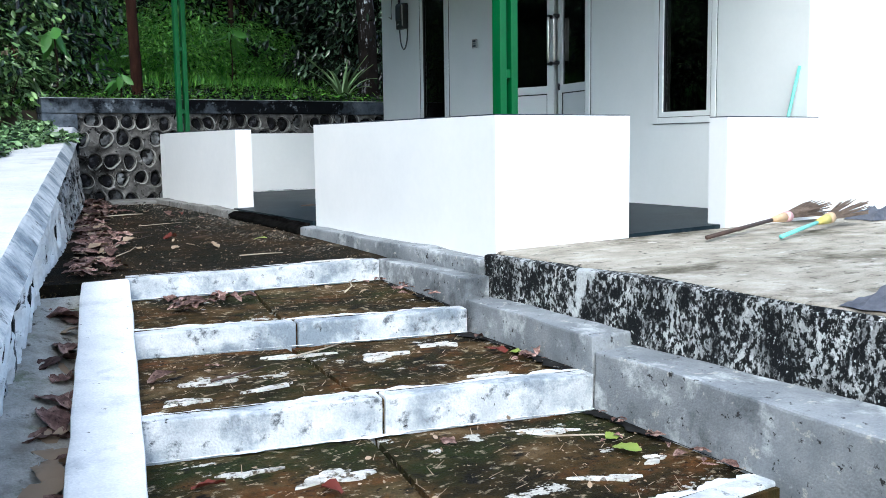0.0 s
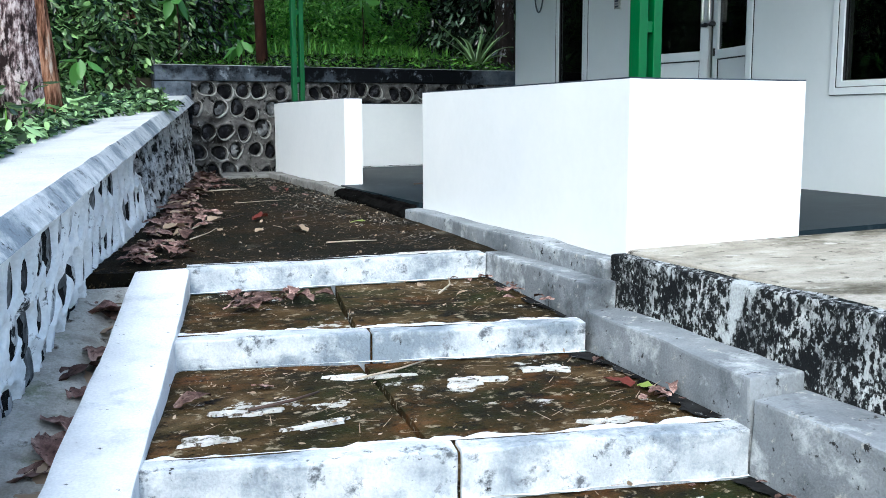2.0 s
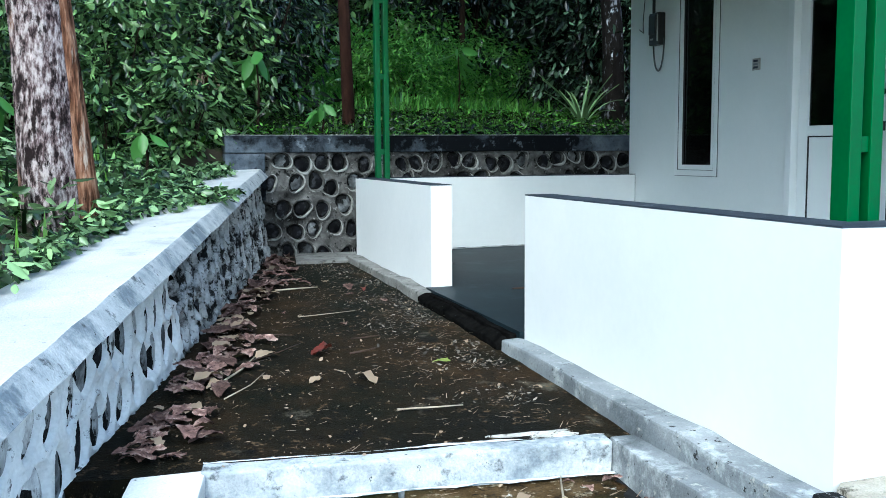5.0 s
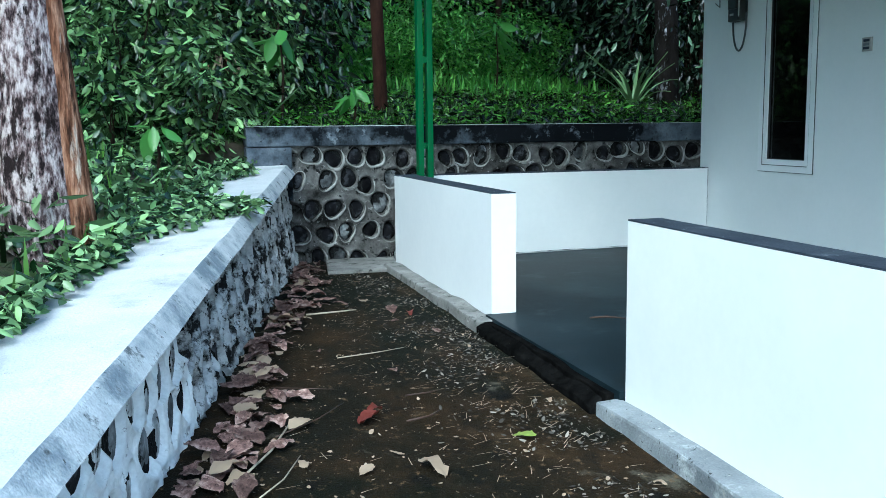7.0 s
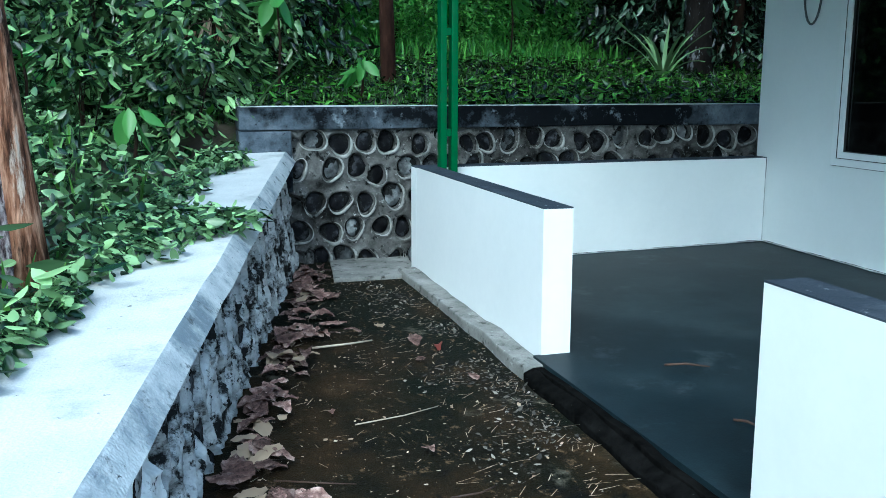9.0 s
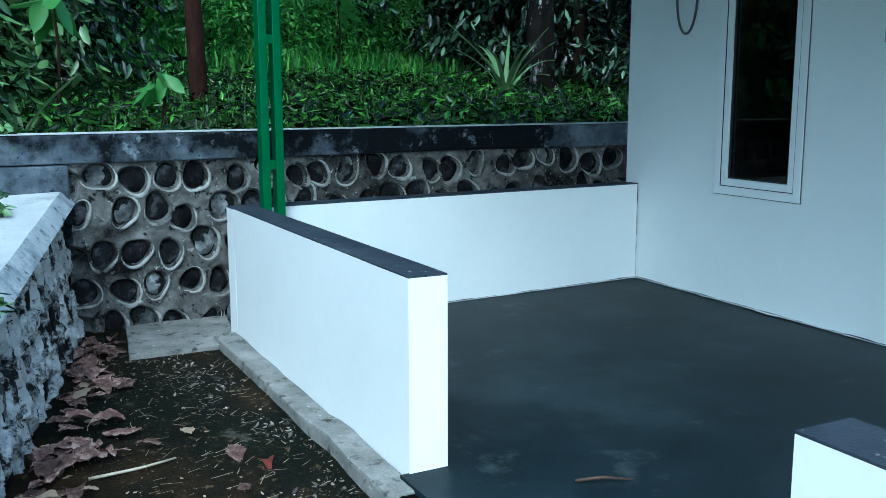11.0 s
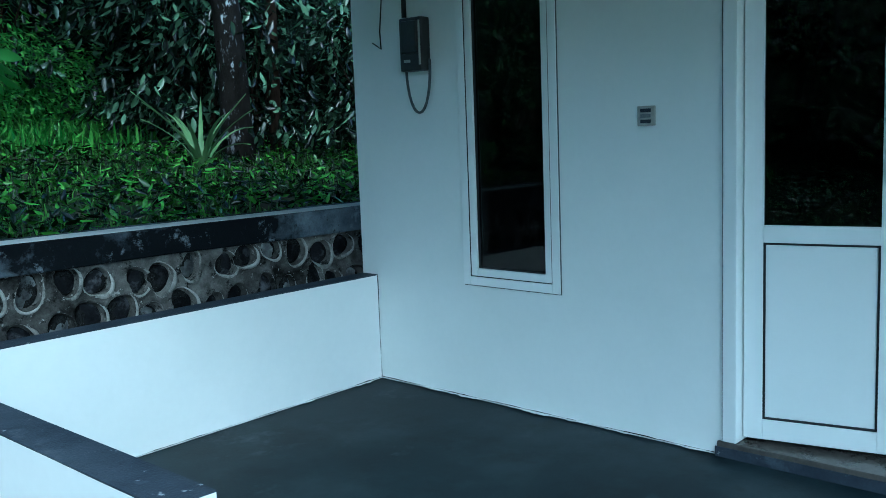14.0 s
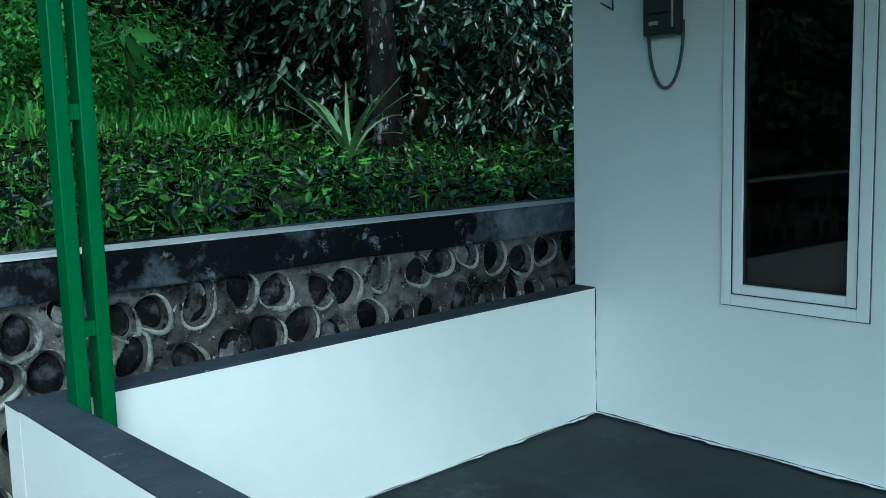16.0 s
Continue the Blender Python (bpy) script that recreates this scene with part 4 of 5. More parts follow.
def crumpled(name, x0, x1, y0, y1, z, height, mat, label, category, seed):
    bm = bmesh.new()
    bmesh.ops.create_grid(bm, x_segments=26, y_segments=26, size=0.5)
    for v in bm.verts:
        e = min(1.0, 6 * (0.5 - max(abs(v.co.x), abs(v.co.y))))
        p = Vector((v.co.x * 5 + seed, v.co.y * 9, 0))
        v.co.z = e * (0.55 + 0.45 * noise.noise(p) + 0.25 * noise.noise(p * 2.7)) * height
        v.co.x, v.co.y = v.co.x * (x1 - x0) * (1 + 0.1 * noise.noise(p * 0.6)), v.co.y * (y1 - y0) * (1 + 0.12 * noise.noise(p * 0.5 + Vector((7, 0, 0))))
        v.co.z = max(v.co.z, 0.0)
    ob = part(name, bm, mat, None, label, smooth=True)
    ob.location = ((x0 + x1) / 2, (y0 + y1) / 2, z)
    return tagged(ob, label, category)


crumpled("floor_cloth", 3.58, 4.3, 2.25, 2.66, 1.214, 0.085, CLOTH, "dark grey floor cloth crumpled on the concrete apron", "cloth", 2)
crumpled("rag", 6.35, 6.9, 4.33, 4.55, 1.232, 0.09, CLOTH, "dark grey rag lying on the concrete apron", "cloth", 5)


# ---- ragged paint edges along the floor and in the corner ----
def ribbon(name, a, b, side, width, mat, label, seed, lift=0.004):
    """A ragged strip of uneven width along the line from a to b."""
    a, b, side = Vector(a), Vector(b), Vector(side)
    n = int((b - a).length / 0.02)
    V, F = [], []
    up = side.cross(b - a).normalized() * lift
    if up.z < 0:
        up = -up
    for i in range(n + 1):
        p = a.lerp(b, i / n)
        w = width * max(0.08, 0.45 + 0.9 * noise.noise(p * 6 + Vector((seed, 0, 0))) + 0.5 * noise.noise(p * 23))
        V += [p + up, p + side * w + up]
    for i in range(n):
        F.append((2 * i, 2 * i + 1, 2 * i + 3, 2 * i + 2))
    return structure(mesh_object(name, V, F, mat), label)


ribbon("trim_paint_edge", (HX - 0.001, 8.34, 1.2655), (HX - 0.001, 10.44, 1.278), (-1, 0, 0), 0.036, WHITE, "ragged white paint edge on the terrace floor", 1, 0.008)
ribbon("trim_paint_edge_back", (3.77, 10.364, 1.258), (6.26, 10.447, 1.278), (0.034, -1, 0), 0.028, WHITE, "ragged white paint edge on the terrace floor", 2, 0.008)
ribbon("trim_corner_crack", (HX - 0.005, 10.4475, 1.28), (HX - 0.005, 10.4495, 1.89), (0, -1, 0), 0.011, GASKET, "dark cracked joint between low wall and house wall", 3, 0.002)

# whitewash run down on to the treads, and dirt along the foot of the ledges
RISERS = (((1.33, 2.62), (3.24, 2.62), None, 0.694), ((1.63, 3.9), (3.295, 3.535), 0.706, 0.841), ((1.865, 4.845), (3.345, 4.49), 0.852, 0.956), ((2.03, 5.58), (3.40, 5.46), 0.991, 1.1))
for k, (a, b, front, back) in enumerate(RISERS):
    n = Vector((-(b[1] - a[1]), b[0] - a[0], 0)).normalized()
    if front:
        ribbon("trim_whitewash_foot", Vector((*a, front)) - 0.013 * n, Vector((*b, front)) - 0.013 * n, -n, 0.035, CURB_WHITE, "whitewash smeared along the foot of the riser", 20 + k, 0.008)
    ribbon("trim_whitewash_top", Vector((*a, back)) + 0.074 * n, Vector((*b, back)) + 0.074 * n, n, 0.075 if k < 3 else 0.03, CURB_WHITE, "flaking whitewash behind the riser's edge", 30 + k, 0.008)


def flake(x, y, z, length, width, turn, seed):
    """A thin patch of loose whitewash with a broken outline."""
    rng = random.Random(seed)
    bm = bmesh.new()
    n = 44
    c, d = math.cos(turn), math.sin(turn)
    ring = []
    for k in range(n):
        a = 2 * math.pi * k / n
        r = 0.4 * (1 + 0.3 * math.sin(2 * a + seed) + 0.3 * math.sin(3 * a + 2.3 * seed) + 0.16 * math.sin(7 * a + 1.7 * seed) + rng.uniform(-0.1, 0.1))
        u, v = r * length * math.cos(a), r * width * math.sin(a)
        ring.append((x + u * c - v * d, y + u * d + v * c))
    low = [bm.verts.new((*p, z - 0.004)) for p in ring]
    high = [bm.verts.new((x + 0.97 * (p[0] - x), y + 0.97 * (p[1] - y), z + 0.004 + 0.0015 * rng.random())) for p in ring]
    bm.faces.new(high)
    for k in range(n):
        bm.faces.new((low[k], low[(k + 1) % n], high[(k + 1) % n], high[k]))
    return structure(part("trim_whitewash_flake", bm, FLAKE), "patch of loose whitewash on the step tread")


for k, (x, y, z, length, width, turn) in enumerate(((2.0, 4.27, 0.85, 0.24, 0.06, -0.1), (1.84, 4.07, 0.847, 0.2, 0.07, 0.0), (2.16, 4.08, 0.847, 0.26, 0.035, 0.1), (2.78, 4.3, 0.85, 0.26, 0.11, -0.25), (3.09, 4.33, 0.851, 0.18, 0.12, -0.5), (2.98, 3.77, 0.843, 0.16, 0.06, -0.2), (2.45, 4.5, 0.852, 0.3, 0.07, -0.22), (2.12, 3.43, 0.702, 0.3, 0.12, 0.1), (2.97, 3.42, 0.703, 0.28, 0.06, -0.5), (3.09, 2.99, 0.697, 0.12, 0.07, 0.0), (2.85, 2.94, 0.696, 0.22, 0.06, -0.6), (1.9, 3.62, 0.704, 0.2, 0.05, -0.2), (3.19, 4.64, 0.957, 0.16, 0.12, -0.2), (3.2, 5.62, 1.1, 0.36, 0.07, -0.05), (2.52, 3.46, 0.703, 0.05, 0.04, 0.0))):
    flake(x, y, z, length, width, turn, 3 + k)
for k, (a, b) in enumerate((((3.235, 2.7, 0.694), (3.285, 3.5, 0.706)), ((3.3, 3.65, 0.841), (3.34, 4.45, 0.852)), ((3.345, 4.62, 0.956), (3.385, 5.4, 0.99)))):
    ribbon("trim_dirt_edge", a, b, (-1, 0.05, 0), 0.07 if k != 1 else 0.1, GRIME_AND_SHADE, "black dirt along the foot of the ledge", 40 + k, 0.009)
ribbon("trim_dirt_line", (HX - 0.001, 8.34, 1.272), (HX - 0.001, 10.44, 1.286), (0, 0, 1), 0.006, GRIME_AND_SHADE, "thin dirt line at the foot of the house wall", 50, 0.003)
ribbon("trim_dirt_line_back", (3.77, 10.361, 1.266), (6.26, 10.444, 1.286), (0, 0, 1), 0.005, GRIME_AND_SHADE, "thin dirt line at the foot of the low wall", 51, -0.004)

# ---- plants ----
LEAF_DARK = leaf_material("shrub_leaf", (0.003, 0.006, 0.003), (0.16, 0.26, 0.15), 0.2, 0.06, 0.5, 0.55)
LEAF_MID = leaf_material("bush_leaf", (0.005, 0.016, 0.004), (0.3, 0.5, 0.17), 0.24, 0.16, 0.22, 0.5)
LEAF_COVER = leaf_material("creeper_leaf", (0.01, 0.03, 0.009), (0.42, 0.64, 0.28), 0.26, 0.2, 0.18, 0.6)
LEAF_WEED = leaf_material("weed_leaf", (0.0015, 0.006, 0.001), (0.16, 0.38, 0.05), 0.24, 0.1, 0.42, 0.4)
# Pale green that paints sunlight on the clearing's bushes and grass.
LEAF_SUNLIT = leaf_material("sunlit_leaf", (0.04, 0.15, 0.015), (0.26, 0.56, 0.09), 0.4, 0.35, 0.1)
LEAF_BRIGHT = leaf_material("sapling_leaf", (0.07, 0.2, 0.04), (0.17, 0.4, 0.08), 0.35, 0.3, 0.0)
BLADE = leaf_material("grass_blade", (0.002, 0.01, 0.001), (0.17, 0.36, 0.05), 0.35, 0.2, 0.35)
AGAVE = leaf_material("strap_leaf", (0.09, 0.16, 0.06), (0.24, 0.36, 0.16), 0.4, 0.15, 0.0)
DEAD = material("dead_leaf", [(0.3, (0.04, 0.022, 0.02)), (0.5, (0.18, 0.105, 0.088)), (0.7, (0.46, 0.33, 0.28))], 3.0, 0.85, 0.4, spots=[((0.02, 0.01, 0.008), 9.0, 0.56, 0.66)], per_object=0.65, fine=30, grain=0.4, spec=0.15)
DEAD_RED = leaf_material("red_dead_leaf", (0.1, 0.016, 0.01), (0.22, 0.04, 0.02), 0.6, 0.15)
DEAD_PALE = leaf_material("pale_dead_leaf", (0.28, 0.2, 0.13), (0.48, 0.38, 0.28), 0.7, 0.1)
DEAD_GREY = leaf_material("grey_leaf_crumb", (0.02, 0.016, 0.012), (0.34, 0.3, 0.25), 0.8, 0.05, 0.2)
FALLEN_GREEN = leaf_material("yellow_green_leaf", (0.22, 0.3, 0.05), (0.4, 0.45, 0.12), 0.5, 0.2)
BARK = material("rough_grey_bark", [(0.38, (0.015, 0.01, 0.011)), (0.47, (0.16, 0.11, 0.11)), (0.6, (0.56, 0.47, 0.46))], 30.0, 0.95, 1.0, stretch=(1.3, 1.3, 0.5), spots=[((0.02, 0.013, 0.013), 11.0, 0.53, 0.6), ((0.34, 0.17, 0.1), 3.0, 0.62, 0.74)], fine=90, grain=0.5, spec=0.1)
BARK_RED = material("red_brown_bark", [(0.34, (0.03, 0.014, 0.009)), (0.48, (0.17, 0.075, 0.042)), (0.66, (0.46, 0.26, 0.17))], 22.0, 0.95, 1.0, spots=[((0.02, 0.012, 0.008), 9.0, 0.56, 0.64), ((0.5, 0.4, 0.33), 12.0, 0.6, 0.68)], stretch=(1.5, 1.5, 0.22), spec=0.1)
BARK_BROWN = material("brown_bark", [(0.25, (0.008, 0.004, 0.003)), (0.6, (0.035, 0.015, 0.01)), (0.8, (0.09, 0.045, 0.03))], 9.0, 0.95, 0.9, stretch=(1.5, 1.5, 0.4), spec=0.1)
BARK_DARK = material("dark_brown_bark", [(0.25, (0.006, 0.004, 0.003)), (0.7, (0.035, 0.022, 0.016))], 9.0, 0.95, 0.9, stretch=(1.5, 1.5, 0.4), spec=0.05)
BARK_LICHEN = material("lichen_bark", [(0.3, (0.004, 0.0035, 0.003)), (0.6, (0.014, 0.012, 0.011))], 8.0, 0.95, 1.0, spots=[((0.2, 0.2, 0.22), 5.0, 0.57, 0.64), ((0.4, 0.42, 0.44), 9.0, 0.62, 0.67)], spec=0.05, stretch=(1.3, 1.3, 0.6))
BARK_PALE = material("pale_bark", [(0.3, (0.4, 0.38, 0.34)), (0.7, (0.62, 0.6, 0.56))], 5.0, 0.9, 0.5, spots=[((0.1, 0.09, 0.08), 6.0, 0.6, 0.7)])
rngp = np.random.default_rng(7)


def leaf_arrays(pos, size, rng, droop=0.5, wide=0.42, up=0.0, yaw=None):
    """Folded, pointed leaves at the positions: eleven corners and twelve faces each."""
    n = len(pos)
    yaw = rng.uniform(0, 2 * np.pi, n) if yaw is None else yaw
    pitch = rng.normal(-droop, 0.45, n) + up
    d = np.stack([np.cos(yaw) * np.cos(pitch), np.sin(yaw) * np.cos(pitch), np.sin(pitch)], 1)
    s = np.stack([-np.sin(yaw), np.cos(yaw), np.zeros(n)], 1)
    roll = rng.normal(0, 0.5, n)
    u = np.cross(s, d)
    s2 = s * np.cos(roll)[:, None] + u * np.sin(roll)[:, None]
    u2 = np.cross(s2, d)
    L = np.asarray(size)[:, None]
    W = wide * L
    bend = -0.12 * L * u2 * np.sign(u2[:, 2:3] + 1e-6)
    P = [pos]
    for f, w in ((0.2, 0.36), (0.45, 0.5), (0.75, 0.34)):
        mid = pos + f * d * L + bend * f * f
        P += [mid + w * W * s2 + 0.16 * w * L * u2, mid, mid - w * W * s2 + 0.16 * w * L * u2]
    P = np.stack(P + [pos + d * L + bend], 1)
    base = (np.arange(n) * 11)[:, None, None]
    F = base + np.array([[0, 2, 1], [0, 3, 2], [1, 2, 4], [2, 5, 4], [2, 3, 5], [3, 6, 5], [4, 5, 7], [5, 8, 7], [5, 6, 8], [6, 9, 8], [7, 8, 10], [8, 9, 10]])[None]
    return P.reshape(-1, 3), F.reshape(-1, 3)


def fast_mesh(name, V, F, mat, smooth=False):
    me = bpy.data.meshes.new(name)
    k = F.shape[1]
    me.vertices.add(len(V))
    me.vertices.foreach_set("co", np.asarray(V, dtype=np.float32).ravel())
    me.loops.add(F.size)
    me.loops.foreach_set("vertex_index", F.astype(np.int32).ravel())
    me.polygons.add(len(F))
    me.polygons.foreach_set("loop_start", np.arange(0, F.size, k, dtype=np.int32))
    me.update(calc_edges=True)
    me.validate()
    me.materials.append(mat)
    return me


def bush_mesh(n, radius, height, leaf, mat, seed, droop=0.5, wide=0.42):
    """Leaves gathered in clumps round branch ends, with gaps between the clumps."""
    rng = np.random.default_rng(seed)
    clumps = max(6, n // 28)
    a = rng.uniform(0, 2 * np.pi, clumps)
    r = radius * np.sqrt(rng.uniform(0.05, 1, clumps)) * rng.uniform(0.75, 1.1, clumps)
    z = height * rng.uniform(0.05, 1.0, clumps)
    r *= np.sqrt(np.clip(1.15 - (z / height - 0.4) ** 2 * 1.6, 0.1, 1))
    c = np.stack([r * np.cos(a), r * np.sin(a), z], 1)
    k = rng.integers(0, clumps, n)
    pos = c[k] + rng.normal(0, 0.16 * radius, (n, 3)) * np.array([1, 1, 0.8])
    pos[:, 2] = np.abs(pos[:, 2])
    yaw = np.arctan2(pos[:, 1], pos[:, 0]) + rng.normal(0, 0.9, n)
    V, F = leaf_arrays(pos, leaf * rng.uniform(0.6, 1.25, n), rng, droop, wide, yaw=yaw)
    return fast_mesh("foliage", V, F, mat)


def stems_mesh(radius, height, seed, mat, count=6):
    rng = random.Random(seed)
    bm = bmesh.new()
    for k in range(count):
        a = rng.uniform(0, 6.28)
        r = radius * rng.uniform(0.2, 0.8)
        t = tube([(0.05 * math.cos(a), 0.05 * math.sin(a), -0.15), (0.4 * r * math.cos(a), 0.4 * r * math.sin(a), 0.4 * height), (r * math.cos(a + 0.3), r * math.sin(a + 0.3), height * rng.uniform(0.7, 0.95))], [0.018, 0.013, 0.004], 5)
        me = bpy.data.meshes.new("tmp")
        t.to_mesh(me)
        t.free()
        bm.from_mesh(me)
        bpy.data.meshes.remove(me)
    me = bpy.data.meshes.new("stem")
    bm.to_mesh(me)
    bm.free()
    me.materials.append(mat)
    return me


def shrub(name, foliage, stems, at, scale, turn, label, group):
    root = thing(name, at, label, "shrub", group)
    root.rotation_euler, root.scale = (0, 0, turn), (scale, scale, scale)
    for nm, me in (("foliage", foliage), ("stem", stems)):
        o = new(nm, me)
        o.parent = root
    return root


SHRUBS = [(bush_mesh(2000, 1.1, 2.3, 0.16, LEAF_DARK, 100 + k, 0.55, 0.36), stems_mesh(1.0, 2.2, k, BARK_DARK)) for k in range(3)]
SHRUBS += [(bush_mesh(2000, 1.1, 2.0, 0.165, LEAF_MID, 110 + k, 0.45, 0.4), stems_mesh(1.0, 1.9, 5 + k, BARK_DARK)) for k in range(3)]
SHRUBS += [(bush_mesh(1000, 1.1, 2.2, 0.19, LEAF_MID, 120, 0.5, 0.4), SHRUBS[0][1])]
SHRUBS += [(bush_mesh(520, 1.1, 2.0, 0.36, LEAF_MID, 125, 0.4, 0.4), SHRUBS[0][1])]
rs = random.Random(11)


spots = []
for y, x0, x1, stepx, sc in ((15.6, 5.2, 15, 1.3, 0.95), (16.6, 9.0, 19, 1.3, 1.2), (17.5, -2, 4.6, 1.3, 1.1), (17.8, 7.8, 22, 1.5, 1.35), (19.5, -6, 22, 1.5, 1.35), (22.0, -9, 26, 1.8, 1.6), (25.5, -12, 30, 2.2, 1.9), (30, -16, 36, 2.8, 2.4), (36, -22, 44, 3.6, 3.0)):
    x = x0
    while x < x1:
        spots.append((x + rs.uniform(-0.4, 0.4), y + rs.uniform(-0.5, 0.5), sc * rs.uniform(0.8, 1.15)))
        x += stepx * rs.uniform(0.8, 1.2)
for x, y0, y1, stepy, sc in ((-1.4, 5.0, 16.5, 1.2, 0.75), (-2.8, 2, 17, 1.4, 1.05), (-4.8, 0, 17, 1.7, 1.35), (-7.5, -3, 17, 2.2, 1.7), (-11.5, -6, 18, 3.0, 2.4)):
    y = y0
    while y < y1:
        spots.append((x + rs.uniform(-0.4, 0.4), y + rs.uniform(-0.4, 0.4), sc * rs.uniform(0.8, 1.15)))
        y += stepy * rs.uniform(0.8, 1.2)
for x, y, sc in ((0.6, 12.8, 0.7), (1.7, 13.4, 0.75), (2.6, 14.4, 0.85), (3.4, 15.2, 0.9), (-0.3, 11.6, 0.7), (0.2, 14.3, 0.95), (1.3, 15.3, 1.0), (9.6, 14.0, 0.8), (10.6, 13.2, 0.8), (11.6, 13.9, 0.95), (8.9, 15.2, 0.9), (9.7, 12.6, 0.55), (10.4, 12.0, 0.6), (2.1, 11.55, 0.36), (2.35, 12.1, 0.42), (1.6, 11.25, 0.34), (2.3, 11.2, 0.28)):
    spots.append((x, y, sc))
for i, (x, y, sc) in enumerate(spots):
    if 14.9 < y < 17.4 and 4.6 < x < 8.0:
        continue
    # the forest side takes the near-black leaves, which paint its shade
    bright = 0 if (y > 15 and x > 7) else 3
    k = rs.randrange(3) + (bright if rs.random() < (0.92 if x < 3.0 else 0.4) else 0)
    if y > 24 or x < -6:
        k = 6
    if sc < 0.6:
        k = 7
    f, s = SHRUBS[k]
    shrub("shrub", f, s, (x, y, ground_height(x, y) - 0.03), sc, rs.uniform(0, 6.28), "glossy leaved shrub on the forest slope, shade painted into its near-black leaves" if k < 3 or k == 6 else "leafy green bush on the overgrown slope", "undergrowth shrubs")


# low bushes of the clearing; their sunlight is in the leaf colour
SUNLIT_BUSH = bush_mesh(2400, 1.1, 1.1, 0.1, LEAF_SUNLIT, 130, 0.35, 0.34)
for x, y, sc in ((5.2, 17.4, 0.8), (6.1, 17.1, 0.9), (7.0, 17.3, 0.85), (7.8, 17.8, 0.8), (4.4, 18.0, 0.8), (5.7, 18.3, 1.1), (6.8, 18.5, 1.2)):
    shrub("sunlit_bush", SUNLIT_BUSH, stems_mesh(0.8, 0.8, int(x * 10), BARK_DARK, 4), (x, y, ground_height(x, y) - 0.03), sc, x * 2.0, "low bush in the clearing uphill, sunlight painted into its pale leaves", "ferns in the clearing")


def tree(name, at, trunk_pts, radii, bark, crown_z, crown_r, label, foliage, seed, second=None):
    root = thing(name, at, label, "tree", "slope trees")
    sides = 14
    rng = random.Random(seed)
    V, F = [], []
    pts = [Vector(p) for p in trunk_pts]
    steps = 26
    for i in range(steps + 1):
        t = i / steps * (len(pts) - 1)
        k = min(int(t), len(pts) - 2)
        p = pts[k].lerp(pts[k + 1], t - k)
        r = radii[k] + (radii[k + 1] - radii[k]) * (t - k)
        for j in range(sides):
            a = 2 * math.pi * j / sides
            q = Vector((math.cos(a), math.sin(a), 0))
            w = 1 + 0.1 * noise.noise(Vector((3 * q.x + seed, 3 * q.y, p.z * 1.6))) + 0.06 * noise.noise(Vector((9 * q.x, 9 * q.y + seed, p.z * 5)))
            V.append(p + r * w * q)
    for i in range(steps):
        for j in range(sides):
            F.append((i * sides + j, i * sides + (j + 1) % sides, (i + 1) * sides + (j + 1) % sides, (i + 1) * sides + j))
    mesh_object("trunk", V, F, bark, root, smooth=True)
    top = pts[-1]
    for k in range(7):
        a = k * 0.9 + rng.uniform(-0.3, 0.3)
        s = pts[-2].lerp(top, rng.uniform(0.3, 0.95))
        e = Vector((crown_r * 0.7 * math.cos(a), crown_r * 0.7 * math.sin(a), crown_z + rng.uniform(-0.5, 1.2)))
        mid = s.lerp(e, 0.5) + Vector((0, 0, -0.2))
        part("limb", tube([s, mid, e], [radii[-1] * 0.6, radii[-1] * 0.4, 0.012], 6), bark, root)
    o = new("crown", foliage)
    o.parent = root
    o.matrix_basis = Matrix.Translation((0, 0, crown_z - 1.0)) @ Matrix.Diagonal((crown_r, crown_r, crown_r * 0.75, 1))
    return root


CROWNS = [bush_mesh(1500, 1.0, 1.7, 0.16, LEAF_MID, 200 + k, 0.5, 0.45) for k in range(3)]
g = ground_height
t1 = tree("tree", (1.43, 8.2, g(1.43, 8.2) - 0.1), [(0, 0, 0), (-0.05, 0.02, 1.2), (-0.2, 0.05, 3.2), (-0.3, 0.1, 5.2)], [0.185, 0.155, 0.135, 0.1], BARK, 6.6, 1.7, "thick rough barked tree trunk on the grassy bank", CROWNS[0], 1)
mesh_src = tube([(0.17, -0.05, 0.0), (0.14, -0.04, 0.35), (0.1, -0.02, 0.8), (0.03, 0.0, 1.6), (-0.12, 0.04, 3.2)], [0.085, 0.075, 0.07, 0.065, 0.05], 12)
part("second_stem", mesh_src, BARK_RED, t1, "smooth red-brown stem grown against the trunk", smooth=True)
tree("tree", (4.22, 13.55, g(4.22, 13.55) - 0.1), [(0, 0, 0), (-0.04, 0, 1.5), (-0.15, 0.1, 3.5), (-0.1, 0.1, 5.5)], [0.075, 0.065, 0.06, 0.045], BARK_BROWN, 5.6, 2.3, "slender red-brown tree trunk on the slope", CROWNS[1], 2)
tree("tree", (8.2, 14.5, g(8.2, 14.5) - 0.1), [(0, 0, 0), (-0.05, 0, 1.5), (-0.2, 0.1, 3.5), (-0.25, 0.1, 6.0)], [0.17, 0.14, 0.12, 0.09], BARK_LICHEN, 6.0, 3.0, "dark tree trunk with pale lichen patches", CROWNS[2], 3)
tree("tree", (8.95, 14.9, g(8.95, 14.9) - 0.1), [(0, 0, 0), (0.04, 0, 1.5), (0.1, 0.1, 3.5), (0.15, 0.1, 6.0)], [0.07, 0.06, 0.05, 0.04], BARK_DARK, 6.0, 2.2, "thin dark tree trunk on the shaded slope", CROWNS[0], 4)
